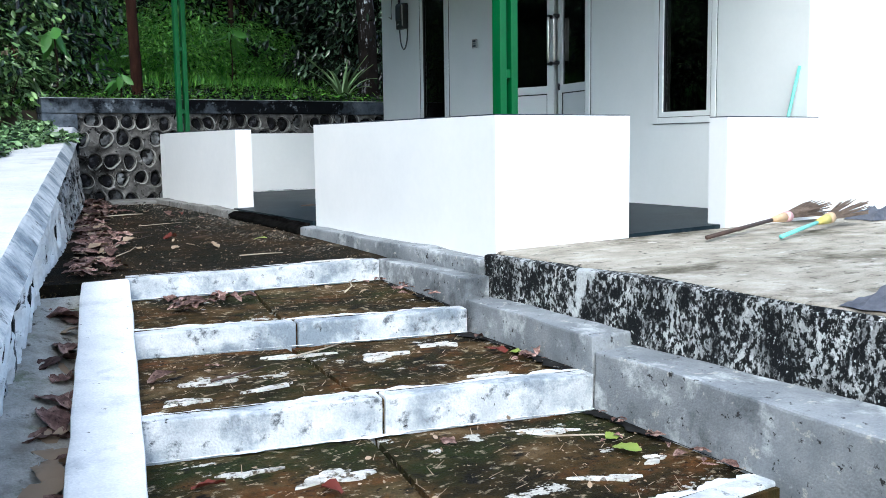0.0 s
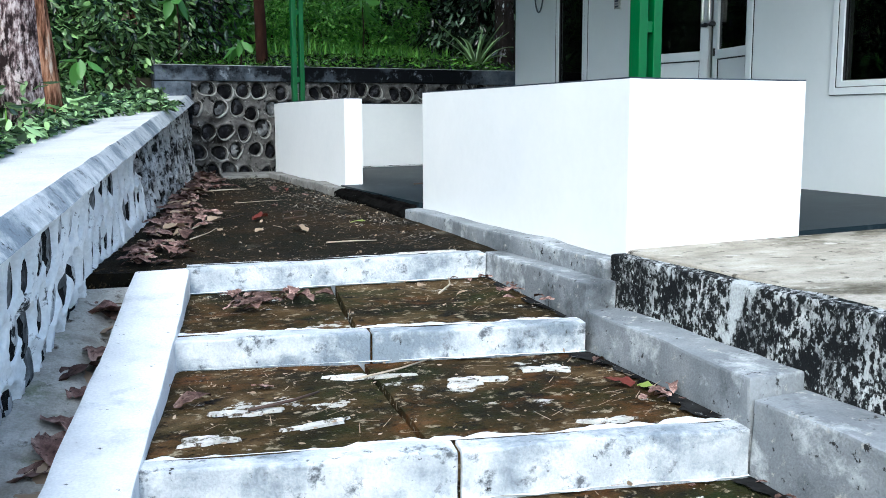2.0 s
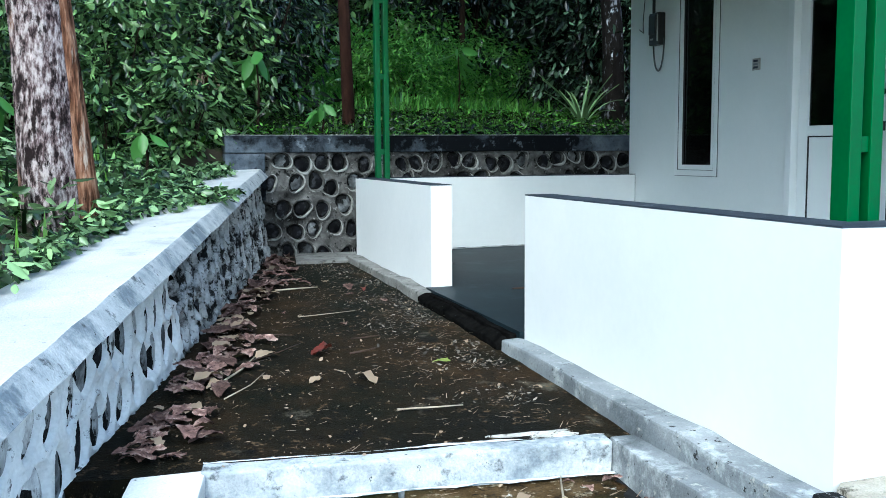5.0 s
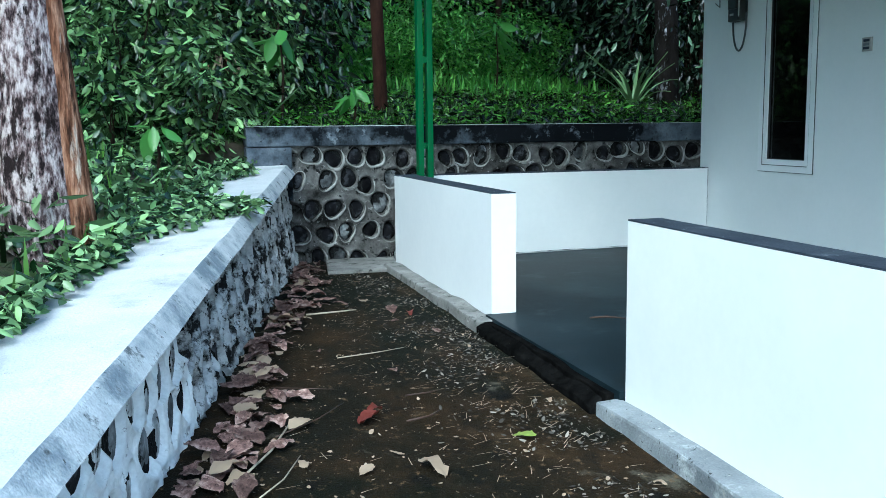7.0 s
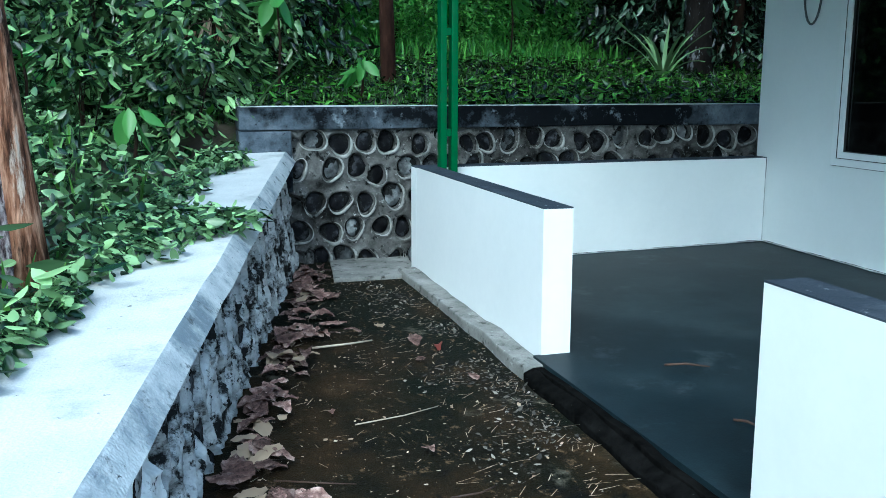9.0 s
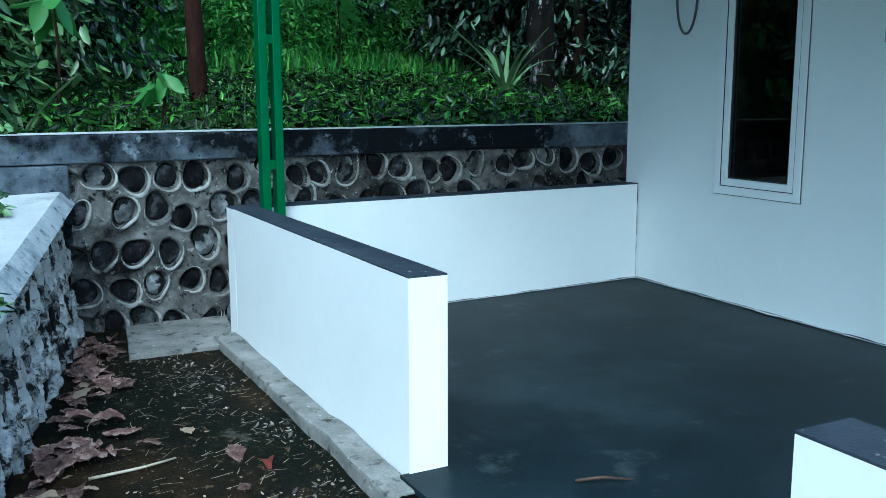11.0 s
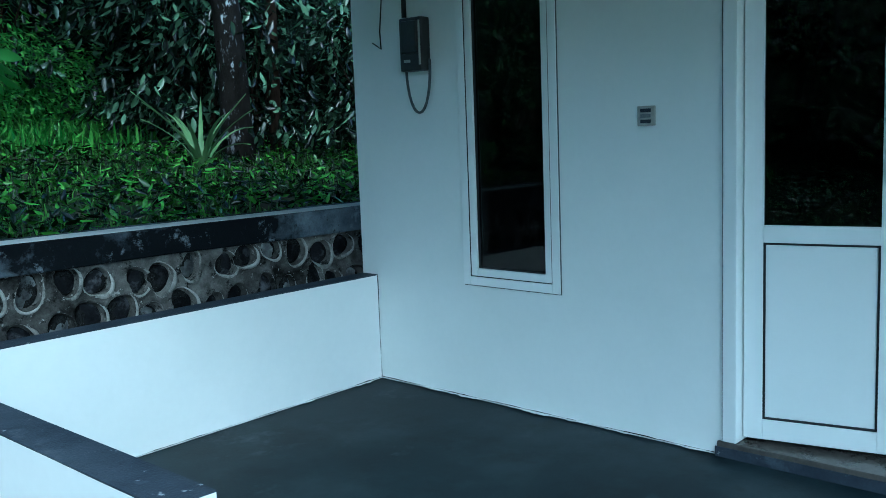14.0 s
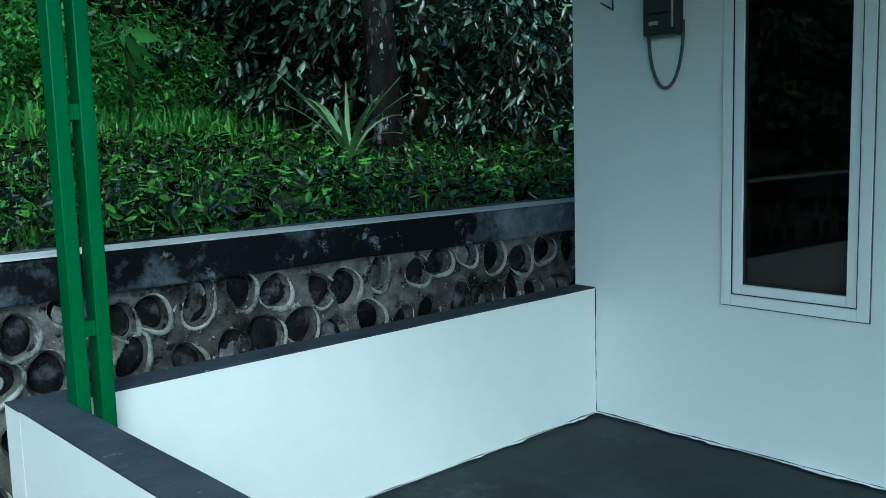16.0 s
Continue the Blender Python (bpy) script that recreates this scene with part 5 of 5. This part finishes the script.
tree("tree", (6.6, 20.3, g(6.6, 20.3) - 0.1), [(0, 0, 0), (0.05, 0, 2.0), (0.1, 0.1, 4.0), (0.2, 0.1, 7.0)], [0.13, 0.12, 0.1, 0.08], BARK_PALE, 7.0, 3.0, "pale straight tree trunk standing uphill", CROWNS[1], 5)
tree("tree", (7.0, 17.6, g(7.0, 17.6) - 0.1), [(0, 0, 0), (0.02, 0, 1.5), (0.05, 0.1, 3.5), (0.1, 0.1, 6.0)], [0.055, 0.05, 0.045, 0.035], BARK_DARK, 6.0, 2.2, "thin dark tree trunk on the shaded slope", CROWNS[2], 6)
tree("tree", (12.3, 15.2, g(12.3, 15.2) - 0.1), [(0, 0, 0), (0.05, 0, 1.5), (0.1, 0.1, 3.5), (0.1, 0.1, 6.5)], [0.15, 0.13, 0.11, 0.08], BARK_DARK, 6.2, 3.2, "dark tree trunk behind the house corner", CROWNS[0], 7)
tree("tree", (-1.8, 14.6, g(-1.8, 14.6) - 0.1), [(0, 0, 0), (0.05, 0, 1.5), (0.1, 0.1, 3.5), (0.1, 0.1, 6.0)], [0.1, 0.09, 0.08, 0.06], BARK_DARK, 5.8, 2.8, "dark tree trunk among the bushes", CROWNS[1], 8)
tree("tree", (-7.2, 9.2, g(-7.2, 9.2) - 0.1), [(0, 0, 0), (0.05, 0, 1.5), (0.1, 0.1, 3.5), (0.1, 0.1, 6.0)], [0.14, 0.12, 0.1, 0.08], BARK, 5.6, 3.0, "grey tree trunk among the bushes on the bank", CROWNS[2], 9)
tree("tree", (-8.0, 4.6, g(-8.0, 4.6) - 0.1), [(0, 0, 0), (0.05, 0, 1.5), (0.1, 0.1, 3.5), (0.1, 0.1, 6.0)], [0.14, 0.12, 0.1, 0.08], BARK, 5.6, 2.8, "grey tree trunk among the bushes on the bank", CROWNS[0], 10)
# extra trees, added so that their unseen crowns shade the slope
for k, (x, y, r) in enumerate(((10.5, 18.6, 3.3), (3.0, 18.0, 3.0), (3.6, 20.5, 2.8), (14.5, 18.5, 3.4), (-1.6, 17.2, 3.0), (9.0, 22.0, 3.6))):
    tree("tree", (x, y, g(x, y) - 0.1), [(0, 0, 0), (0.05, 0, 1.5), (0.1, 0.1, 3.5), (0.1, 0.1, 6.5)], [0.12, 0.1, 0.09, 0.07], BARK_DARK, 6.0, r, "added dark forest tree on the upper slope, unseen crown for shade", CROWNS[k % 3], 20 + k)

# strap-leaved plant beside the lichen tree
def strap_plant(at, n, length, seed):
    rng = random.Random(seed)
    root = thing("strap_leaved_plant", at, "pale green strap leaved plant on the grassy slope", "plant")
    for k in range(n):
        a = rng.uniform(0, 6.28)
        L = length * rng.uniform(0.7, 1.1)
        rise = rng.uniform(0.75, 1.35)
        V, F = [], []
        for i in range(7):
            t = i / 6
            r = L * (0.1 + 0.75 * t) * math.cos(rise * (1 - 0.9 * t))
            z = L * (math.sin(rise) * t * 1.25 - 0.75 * t * t * (1.6 - rise))
            w = 0.024 * (1 - t ** 2) + 0.002
            V += [(r * math.cos(a) - w * math.sin(a), r * math.sin(a) + w * math.cos(a), z + 0.01), (r * math.cos(a), r * math.sin(a), z), (r * math.cos(a) + w * math.sin(a), r * math.sin(a) - w * math.cos(a), z + 0.01)]
        for i in range(6):
            F += [(3 * i, 3 * i + 1, 3 * i + 4, 3 * i + 3), (3 * i + 1, 3 * i + 2, 3 * i + 5, 3 * i + 4)]
        mesh_object("leaf", V, F, AGAVE, root)
    return root


strap_plant((7.55, 14.2, g(7.55, 14.2)), 16, 0.75, 3)
strap_plant((2.75, 11.75, g(2.75, 11.75)), 9, 0.4, 5)


# big-leaved saplings
def sapling(at, height, leaf, n, seed, mat=LEAF_BRIGHT):
    rng = np.random.default_rng(seed)
    root = thing("sapling", at, "bright green big leaved sapling on the slope", "plant", "big leaved saplings")
    part("stem", tube([(0, 0, -0.05), (0.03, 0, height * 0.5), (0, 0.02, height)], [0.014, 0.011, 0.006], 6), BARK_DARK, root)
    for k in range(n):
        a = rng.uniform(0, 6.28)
        pos = np.array([[0.05 * np.cos(a), 0.05 * np.sin(a), height * rng.uniform(0.75, 1.0)]])
        V, F = leaf_arrays(pos, [leaf * rng.uniform(0.8, 1.15)], rng, 0.75, 0.46, yaw=np.array([a]))
        o = new("leaf", fast_mesh("leaf", V, F, mat))
        o.parent = root
    return root


for k, (x, y, h, lf) in enumerate(((3.05, 12.7, 0.95, 0.3), (1.9, 10.6, 0.42, 0.22), (0.75, 10.9, 0.5, 0.24), (1.15, 12.0, 0.6, 0.26), (-0.2, 9.0, 0.6, 0.26), (0.35, 8.0, 0.4, 0.2), (0.7, 6.6, 0.4, 0.2), (3.6, 12.0, 0.4, 0.2), (6.4, 16.0, 1.0, 0.3), (9.0, 16.4, 1.6, 0.32))):
    sapling((x, y, g(x, y)), h, lf, 8, 40 + k)


def dry_frond(at, drop, n, leaf, seed, label):
    """A broken branch with withered leaves hanging from it."""
    rng = np.random.default_rng(seed)
    root = thing("dry_branch", at, label, "branch", "withered branches")
    tip = np.array([drop * 0.9, 0.1, drop * 0.2])
    part("stem", tube([(0, 0, -0.05 - drop), (0.05, 0, 0.0), tuple(tip)], [0.012, 0.009, 0.004], 6), STICK, root)
    for k in range(n):
        pos = (tip * rng.uniform(0.0, 1.0) + rng.normal(0, 0.04, 3))[None]
        V, F = leaf_arrays(pos, [leaf * rng.uniform(0.6, 1.3)], rng, 1.1, 0.26)
        o = new("leaf", fast_mesh("leaf", V, F, DEAD_PALE if k % 3 else BARK_RED))
        o.parent = root
    return root


dry_frond((2.3, 12.2, 2.85), 0.35, 16, 0.2, 1, "withered brown branch with drooping pale leaves in the bushes")
dry_frond((2.12, 11.5, 2.24), 0.1, 14, 0.11, 2, "clump of withered reddish leaves on the bank")
dry_frond((2.2, 11.15, 2.04), 0.12, 18, 0.1, 3, "clump of dry tan leaves on the bank")
dry_frond((1.66, 11.6, 2.6), 0.12, 5, 0.17, 4, "few pale dry leaves caught in the bushes")


# ground cover, creepers and grass: nobody could count these
def scatter(n, box_xy, keep, rng):
    x = rng.uniform(box_xy[0], box_xy[1], n)
    y = rng.uniform(box_xy[2], box_xy[3], n)
    ok = np.array([keep(a, b) for a, b in zip(x, y)])
    x, y = x[ok], y[ok]
    return np.stack([x, y, [g(a, b) for a, b in zip(x, y)]], 1)


def stuff(name, me, label):
    return tagged(new(name, me), label, "plants", kind="stuff")


rng = np.random.default_rng(21)
lump = lambda x, y: noise.noise(Vector((x * 1.1, y * 1.1, 4))) + 0.6 * noise.noise(Vector((x * 2.7, y * 2.7, 9)))
p = scatter(34000, (-3.4, 2.7, 0.2, 14.5), lambda x, y: x < wall_x(min(y, 10.9)) - 0.36 + 0.14 * lump(x * 2, y * 2) + 0.1 * max(0, (y - 7) / 4) and lump(x, y) > -0.55 - 0.25 * (x > 0), rng)
h = np.array([max(0.02, 0.16 + 0.2 * lump(a, b)) for a, b in p[:, :2]])
p[:, 2] += h * rng.uniform(0.1, 1.0, len(p))
V, F = leaf_arrays(p, rng.uniform(0.05, 0.13, len(p)), rng, 0.25, 0.46)
stuff("ground_cover", fast_mesh("ground_cover", V, F, LEAF_COVER), "dense green creeper leaves covering the bank")

# tufts that spill over the coping
q = []
for yc, n, reach in ((8.7, 1000, 0.56), (8.3, 300, 0.3), (10.3, 420, 0.3), (9.6, 260, 0.16), (7.6, 300, 0.12), (6.7, 240, 0.08), (5.9, 180, 0.06), (7.1, 120, 0.1)):
    yy = rng.normal(yc, 0.2, n)
    dx = rng.uniform(-0.12, 1, n) * reach * np.exp(-((yy - yc) / 0.28) ** 2)
    for a, d in zip(yy, dx):
        a = min(a, 10.8)
        q.append((wall_x(a) - 0.46 + d, a, wall_z(a) + 0.01 + 0.07 * rng.random()))
q = np.array(q)
V, F = leaf_arrays(q, rng.uniform(0.035, 0.08, len(q)), rng, 0.2, 0.5)
stuff("creeper", fast_mesh("creeper", V, F, LEAF_COVER), "green creeper leaves spilling over the coping")


def blades(p, length, rng, mat, name, lean=0.5):
    n = len(p)
    a = rng.uniform(0, 2 * np.pi, n)
    L = length * rng.uniform(0.5, 1.2, n)
    b = rng.normal(0, lean, n)
    d = np.stack([np.cos(a), np.sin(a), np.zeros(n)], 1)
    s = np.stack([-np.sin(a), np.cos(a), np.zeros(n)], 1)
    up = np.array([0, 0, 1.0])
    m = p + 0.55 * L[:, None] * (np.cos(b)[:, None] * up + np.sin(b)[:, None] * d)
    t = m + 0.55 * L[:, None] * (np.cos(b * 2.4)[:, None] * up + np.sin(b * 2.4)[:, None] * d)
    w = (0.045 * L + 0.0015)[:, None] * s
    V = np.stack([p - w, p + w, m + w * 0.9, m - w * 0.9, t], 1).reshape(-1, 3)
    F = ((np.arange(n) * 5)[:, None, None] + np.array([[0, 1, 2], [0, 2, 3], [3, 2, 4]])[None]).reshape(-1, 3)
    return fast_mesh(name, V, F, mat)


p = scatter(36000, (2.4, 12.0, FAR_Y + 0.2, 16.5), lambda x, y: lump(x, y) > -0.3 and (y < 14.6 or x < 7.5), rng)
stuff("grass", blades(p, 0.11, rng, BLADE, "grass", 1.15), "bright green grass on the bank behind the wall")
p = scatter(15000, (2.4, 12.0, FAR_Y + 0.15, 15.5), lambda x, y: lump(x + 3, y) > -0.45, rng)
p[:, 2] += 0.13 * rng.random(len(p))
V, F = leaf_arrays(p, rng.uniform(0.05, 0.12, len(p)), rng, 0.1, 0.34)
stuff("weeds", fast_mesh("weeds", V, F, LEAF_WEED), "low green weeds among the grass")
p = scatter(9000, (1.0, 10.0, 15.5, 20.0), lambda x, y: abs(x - 5.8) < 2.4 + 0.6 * lump(x, y), rng)
# clearing grass shares the painted sunlit green
stuff("grass", blades(p, 0.26, rng, LEAF_SUNLIT, "grass", 0.9), "grass in the clearing uphill, sunlight painted into its bright green")
p = scatter(5000, (-3.0, 2.0, 2.0, 14.0), lambda x, y: x < wall_x(min(y, 10.9)) - 0.42, rng)
stuff("grass", blades(p, 0.2, rng, BLADE, "grass", 0.6), "green grass blades on the bank")


# ---- fallen leaves and twigs ----
def curled_leaf(seed, mat):
    """A dry leaf, one unit long, cupped and twisted."""
    r = random.Random(seed)
    V, F = [], []
    cup, twist, arch = r.uniform(-0.3, 0.5), r.uniform(-0.9, 0.9), r.uniform(0.0, 0.16)
    n = 8
    for i in range(n + 1):
        t = i / n
        w = r.uniform(0.9, 1.1) * 0.27 * math.sin(math.pi * min(1, t * 0.92 + 0.06)) ** 0.75 * (1 + 0.2 * math.sin(9 * t + seed))
        for k in (-1, -0.5, 0, 0.5, 1):
            y = w * k
            z = cup * w * k * k + arch * math.sin(math.pi * t) + twist * y * (t - 0.5) + 0.035 * math.sin(11 * t + 5 * k + seed) + 0.02 * math.sin(23 * t - 3 * k)
            V.append((t - 0.5, y, z))
    z0 = min(v[2] for v in V)
    V = [(x, y, z - z0 + 0.004) for x, y, z in V]
    for i in range(n):
        for k in range(4):
            F.append((i * 5 + k, i * 5 + k + 1, i * 5 + k + 6, i * 5 + k + 5))
    me = bpy.data.meshes.new("dead_leaf")
    me.from_pydata(V, [], F)
    me.polygons.foreach_set("use_smooth", [True] * len(F))
    me.update()
    me.materials.append(mat)
    return me


LEAVES = {m: [curled_leaf(60 + 10 * j + k, m) for k in range(9)] for j, m in enumerate((DEAD, DEAD_RED, DEAD_PALE, FALLEN_GREEN))}


def floor_z(x, y):
    if y > 5.6:
        return 1.098 + 0.0365 * (min(y, 7.2) - 5.6) + 0.0133 * max(0.0, y - 7.2) + 0.004
    s = y + 0.21 * (x - 2.0)
    return 0.995 if s > 4.93 else 0.855 if s > 3.93 else 0.71


def drop_leaf(x, y, z, size, mat, r):
    ob = new("dead_leaf" if mat is not FALLEN_GREEN else "fallen_leaf", LEAVES[mat][r.randrange(9)])
    ob.matrix_basis = pose(x, y, z, r.uniform(-12, 12), r.uniform(-12, 12), r.uniform(0, 360)) @ Matrix.Diagonal((size, size * r.uniform(0.8, 1.1), size, 1))
    lab = {DEAD: "curled dry brown leaf lying on the concrete", DEAD_RED: "fallen red leaf lying on the mossy ramp", DEAD_PALE: "dry pale tan leaf lying on the ramp", FALLEN_GREEN: "fallen yellow-green leaf lying on the ramp"}[mat]
    return tagged(ob, lab, "leaf", "fallen leaves")


rl = random.Random(5)
for k in range(235):
    y = rl.uniform(5.7, 10.6)
    drop_leaf(wall_x(y) + 0.1 + abs(rl.gauss(0, 0.11)), y, floor_z(2.2, y) + 0.03 * rl.random(), rl.uniform(0.05, 0.16), DEAD if rl.random() < 0.84 else DEAD_PALE, rl)
for k in range(46):
    y = rl.uniform(3.0, 5.6)
    drop_leaf(wall_x(y) + 0.02 + rl.uniform(0, 0.1), y, 0.47 + 0.165 * (y - 3.0) + (0.05 if y > 4.9 else 0.02) + 0.04 * rl.random(), rl.uniform(0.12, 0.25), DEAD if rl.random() < 0.7 else DEAD_PALE, rl)
for k in range(26):
    x, y = 2.12 + abs(rl.gauss(0, 0.17)), rl.uniform(5.12, 5.5)
    drop_leaf(x, y, floor_z(x, y) + 0.015 * rl.random(), rl.uniform(0.05, 0.11), DEAD, rl)
for x, y, s, m in ((1.86, 4.42, 0.16, DEAD), (1.8, 4.62, 0.12, DEAD_PALE), (2.1, 4.5, 0.1, DEAD), (1.75, 3.55, 0.14, DEAD_RED), (2.05, 3.3, 0.13, DEAD_RED), (1.62, 3.25, 0.13, DEAD_RED), (2.6, 3.5, 0.1, DEAD), (3.1, 3.2, 0.12, FALLEN_GREEN), (3.05, 3.08, 0.14, FALLEN_GREEN), (3.2, 4.05, 0.14, DEAD_RED), (3.26, 3.98, 0.08, FALLEN_GREEN), (3.0, 5.3, 0.12, DEAD_PALE), (3.1, 5.05, 0.1, DEAD_PALE),
                   (2.76, 6.46, 0.2, DEAD_PALE), (2.4, 7.0, 0.15, DEAD_PALE), (2.68, 6.63, 0.07, DEAD_PALE), (2.55, 6.51, 0.1, DEAD_PALE), (2.66, 7.0, 0.17, DEAD_RED), (2.7, 7.08, 0.12, DEAD_RED), (3.16, 6.66, 0.12, FALLEN_GREEN), (2.36, 6.62, 0.1, DEAD_PALE), (3.42, 6.15, 0.08, DEAD_PALE), (2.15, 6.55, 0.13, DEAD_PALE), (2.33, 7.05, 0.17, DEAD), (2.3, 6.8, 0.16, DEAD), (3.15, 8.6, 0.12, DEAD), (3.3, 8.3, 0.12, DEAD), (3.1, 9.2, 0.13, DEAD_PALE), (2.9, 7.6, 0.1, DEAD), (3.4, 7.0, 0.07, DEAD_PALE), (3.2, 8.9, 0.16, DEAD), (3.28, 8.75, 0.12, DEAD_RED)):
    drop_leaf(x, y, floor_z(x, y) + 0.004, 0.75 * s, m, rl)

for k in range(34):
    y = rl.choice((rl.uniform(2.75, 3.5), rl.uniform(3.7, 4.45), rl.uniform(4.7, 5.4)))
    x = 3.24 + 0.055 * (y - 2.7) - abs(rl.gauss(0.02, 0.09))
    drop_leaf(x, y, floor_z(x, y) + 0.006 + 0.01 * rl.random(), rl.uniform(0.03, 0.08), DEAD, rl)
TWIG = material("pale_dry_twig", [(0.3, (0.3, 0.24, 0.17)), (0.7, (0.5, 0.43, 0.33))], 12.0, 0.85, 0.2)
for k, (x0, y0, x1, y1, r) in enumerate(((2.79, 6.92, 2.94, 7.0, 0.005), (2.12, 6.5, 2.38, 7.06, 0.005), (2.78, 6.02, 3.04, 6.0, 0.004), (2.86, 7.22, 3.02, 7.26, 0.004), (2.16, 6.35, 2.36, 6.7, 0.003), (2.7, 8.9, 3.0, 8.95, 0.006), (2.0, 4.25, 2.25, 4.35, 0.006), (2.9, 3.35, 3.15, 3.2, 0.004), (2.4, 4.45, 2.75, 4.6, 0.004), (2.3, 6.9, 2.6, 7.2, 0.003), (3.0, 5.1, 3.2, 5.45, 0.005), (2.7, 7.9, 3.05, 8.0, 0.003), (2.35, 7.5, 2.6, 7.4, 0.003))):
    a, b = Vector((x0, y0, floor_z(x0, y0) + r + 0.003)), Vector((x1, y1, floor_z(x1, y1) + r + 0.003))
    mid = a.lerp(b, 0.5) + Vector((0.02, -0.02, 0.004))
    bm = tube([a, mid, b], [r, r * 0.85, r * 0.6], 6)
    tagged(part("twig", bm, TWIG if k % 3 else STICK, None, smooth=True), "thin dry twig lying on the mossy concrete", "twig", "fallen twigs")
for x0, y0, x1, y1 in ((3.95, 9.35, 4.15, 9.42), (4.05, 8.0, 4.22, 7.92), (3.95, 7.35, 4.0, 7.25)):
    z = 1.253 + 0.005
    tagged(part("twig", tube([(x0, y0, z), ((x0 + x1) / 2, (y0 + y1) / 2 + 0.01, z + 0.006), (x1, y1, z)], [0.005, 0.006, 0.003], 6), STICK, None, smooth=True), "dark twig lying on the cement terrace floor", "twig", "fallen twigs")

def flat_blades(p, length, rng, mat, name, lean):
    """Stalks lying on the ground."""
    n = len(p)
    a = rng.normal(0.3, 0.8, n)
    L = (length * rng.uniform(0.4, 1.6, n))[:, None]
    dd = np.stack([np.cos(a), np.sin(a), np.zeros(n)], 1)
    ss = np.stack([-np.sin(a), np.cos(a), np.zeros(n)], 1) * 0.0016
    up = np.array([0, 0, 0.004])
    V = np.stack([p - ss, p + ss, p + dd * L + ss * 0.5 + up, p + dd * L - ss * 0.5 + up], 1).reshape(-1, 3)
    F = ((np.arange(n) * 4)[:, None, None] + np.array([[0, 1, 2], [0, 2, 3]])[None]).reshape(-1, 3)
    return fast_mesh(name, V, F, mat)


# specks of grit, petals and flakes
rng = np.random.default_rng(33)
n = 2600
x = rng.uniform(1.75, 3.5, n)
y = rng.uniform(2.7, 10.5, n)
ok = np.array([a > wall_x(b) + 0.15 + (0.25 if b < 5.6 else 0) and a < 3.25 + 0.05 * (b - 3) for a, b in zip(x, y)])
x, y = x[ok], y[ok]
p = np.stack([x, y, [floor_z(a, b) + 0.004 for a, b in zip(x, y)]], 1)
V, F = leaf_arrays(p, 0.005 + 0.02 * rng.random(len(p)) ** 4, rng, 0.0, 0.7)
V[:, 2] = np.maximum(V[:, 2], np.repeat(p[:, 2], 11) - 0.002)
tagged(new("litter", fast_mesh("litter", V, F, DEAD_PALE)), "pale grit and petals strewn on the concrete", "litter", kind="stuff")
n = 3000
y = rng.uniform(5.8, 10.3, n)
x = 3.5 - np.abs(rng.normal(0, 0.24, n)) - 0.05 * (10.3 - y) / 4.5
ok = np.array([noise.noise(Vector((a * 3, b * 2, 1))) > -0.05 for a, b in zip(x, y)])
x, y = x[ok], y[ok]
p = np.stack([x, y, [floor_z(a, b) + 0.004 for a, b in zip(x, y)]], 1)
V, F = leaf_arrays(p, 0.006 + 0.026 * rng.random(len(p)) ** 2, rng, 0.0, 0.5)
V[:, 2] = np.maximum(V[:, 2], np.repeat(p[:, 2], 11) - 0.002)
tagged(new("litter", fast_mesh("litter", V, F, DEAD_GREY)), "grey dry leaf crumbs swept against the plinth", "litter", kind="stuff")
n = 800
y = rng.uniform(2.7, 10.5, n)
x = np.where((rng.random(n) < 0.6) & (y > 5.6), 3.45 - np.abs(rng.normal(0, 0.3, n)), rng.uniform(1.75, 3.5, n))
ok = np.array([a > wall_x(b) + 0.15 + (0.25 if b < 5.6 else 0) and a < 3.25 + 0.05 * (b - 3) for a, b in zip(x, y)])
x, y = x[ok], y[ok]
p = np.stack([x, y, [floor_z(a, b) + 0.003 for a, b in zip(x, y)]], 1)
V = flat_blades(p, 0.05, rng, DEAD_PALE, "needles", 0.12)
tagged(new("needles", V), "dry stalks and needles strewn on the concrete", "litter", kind="stuff")
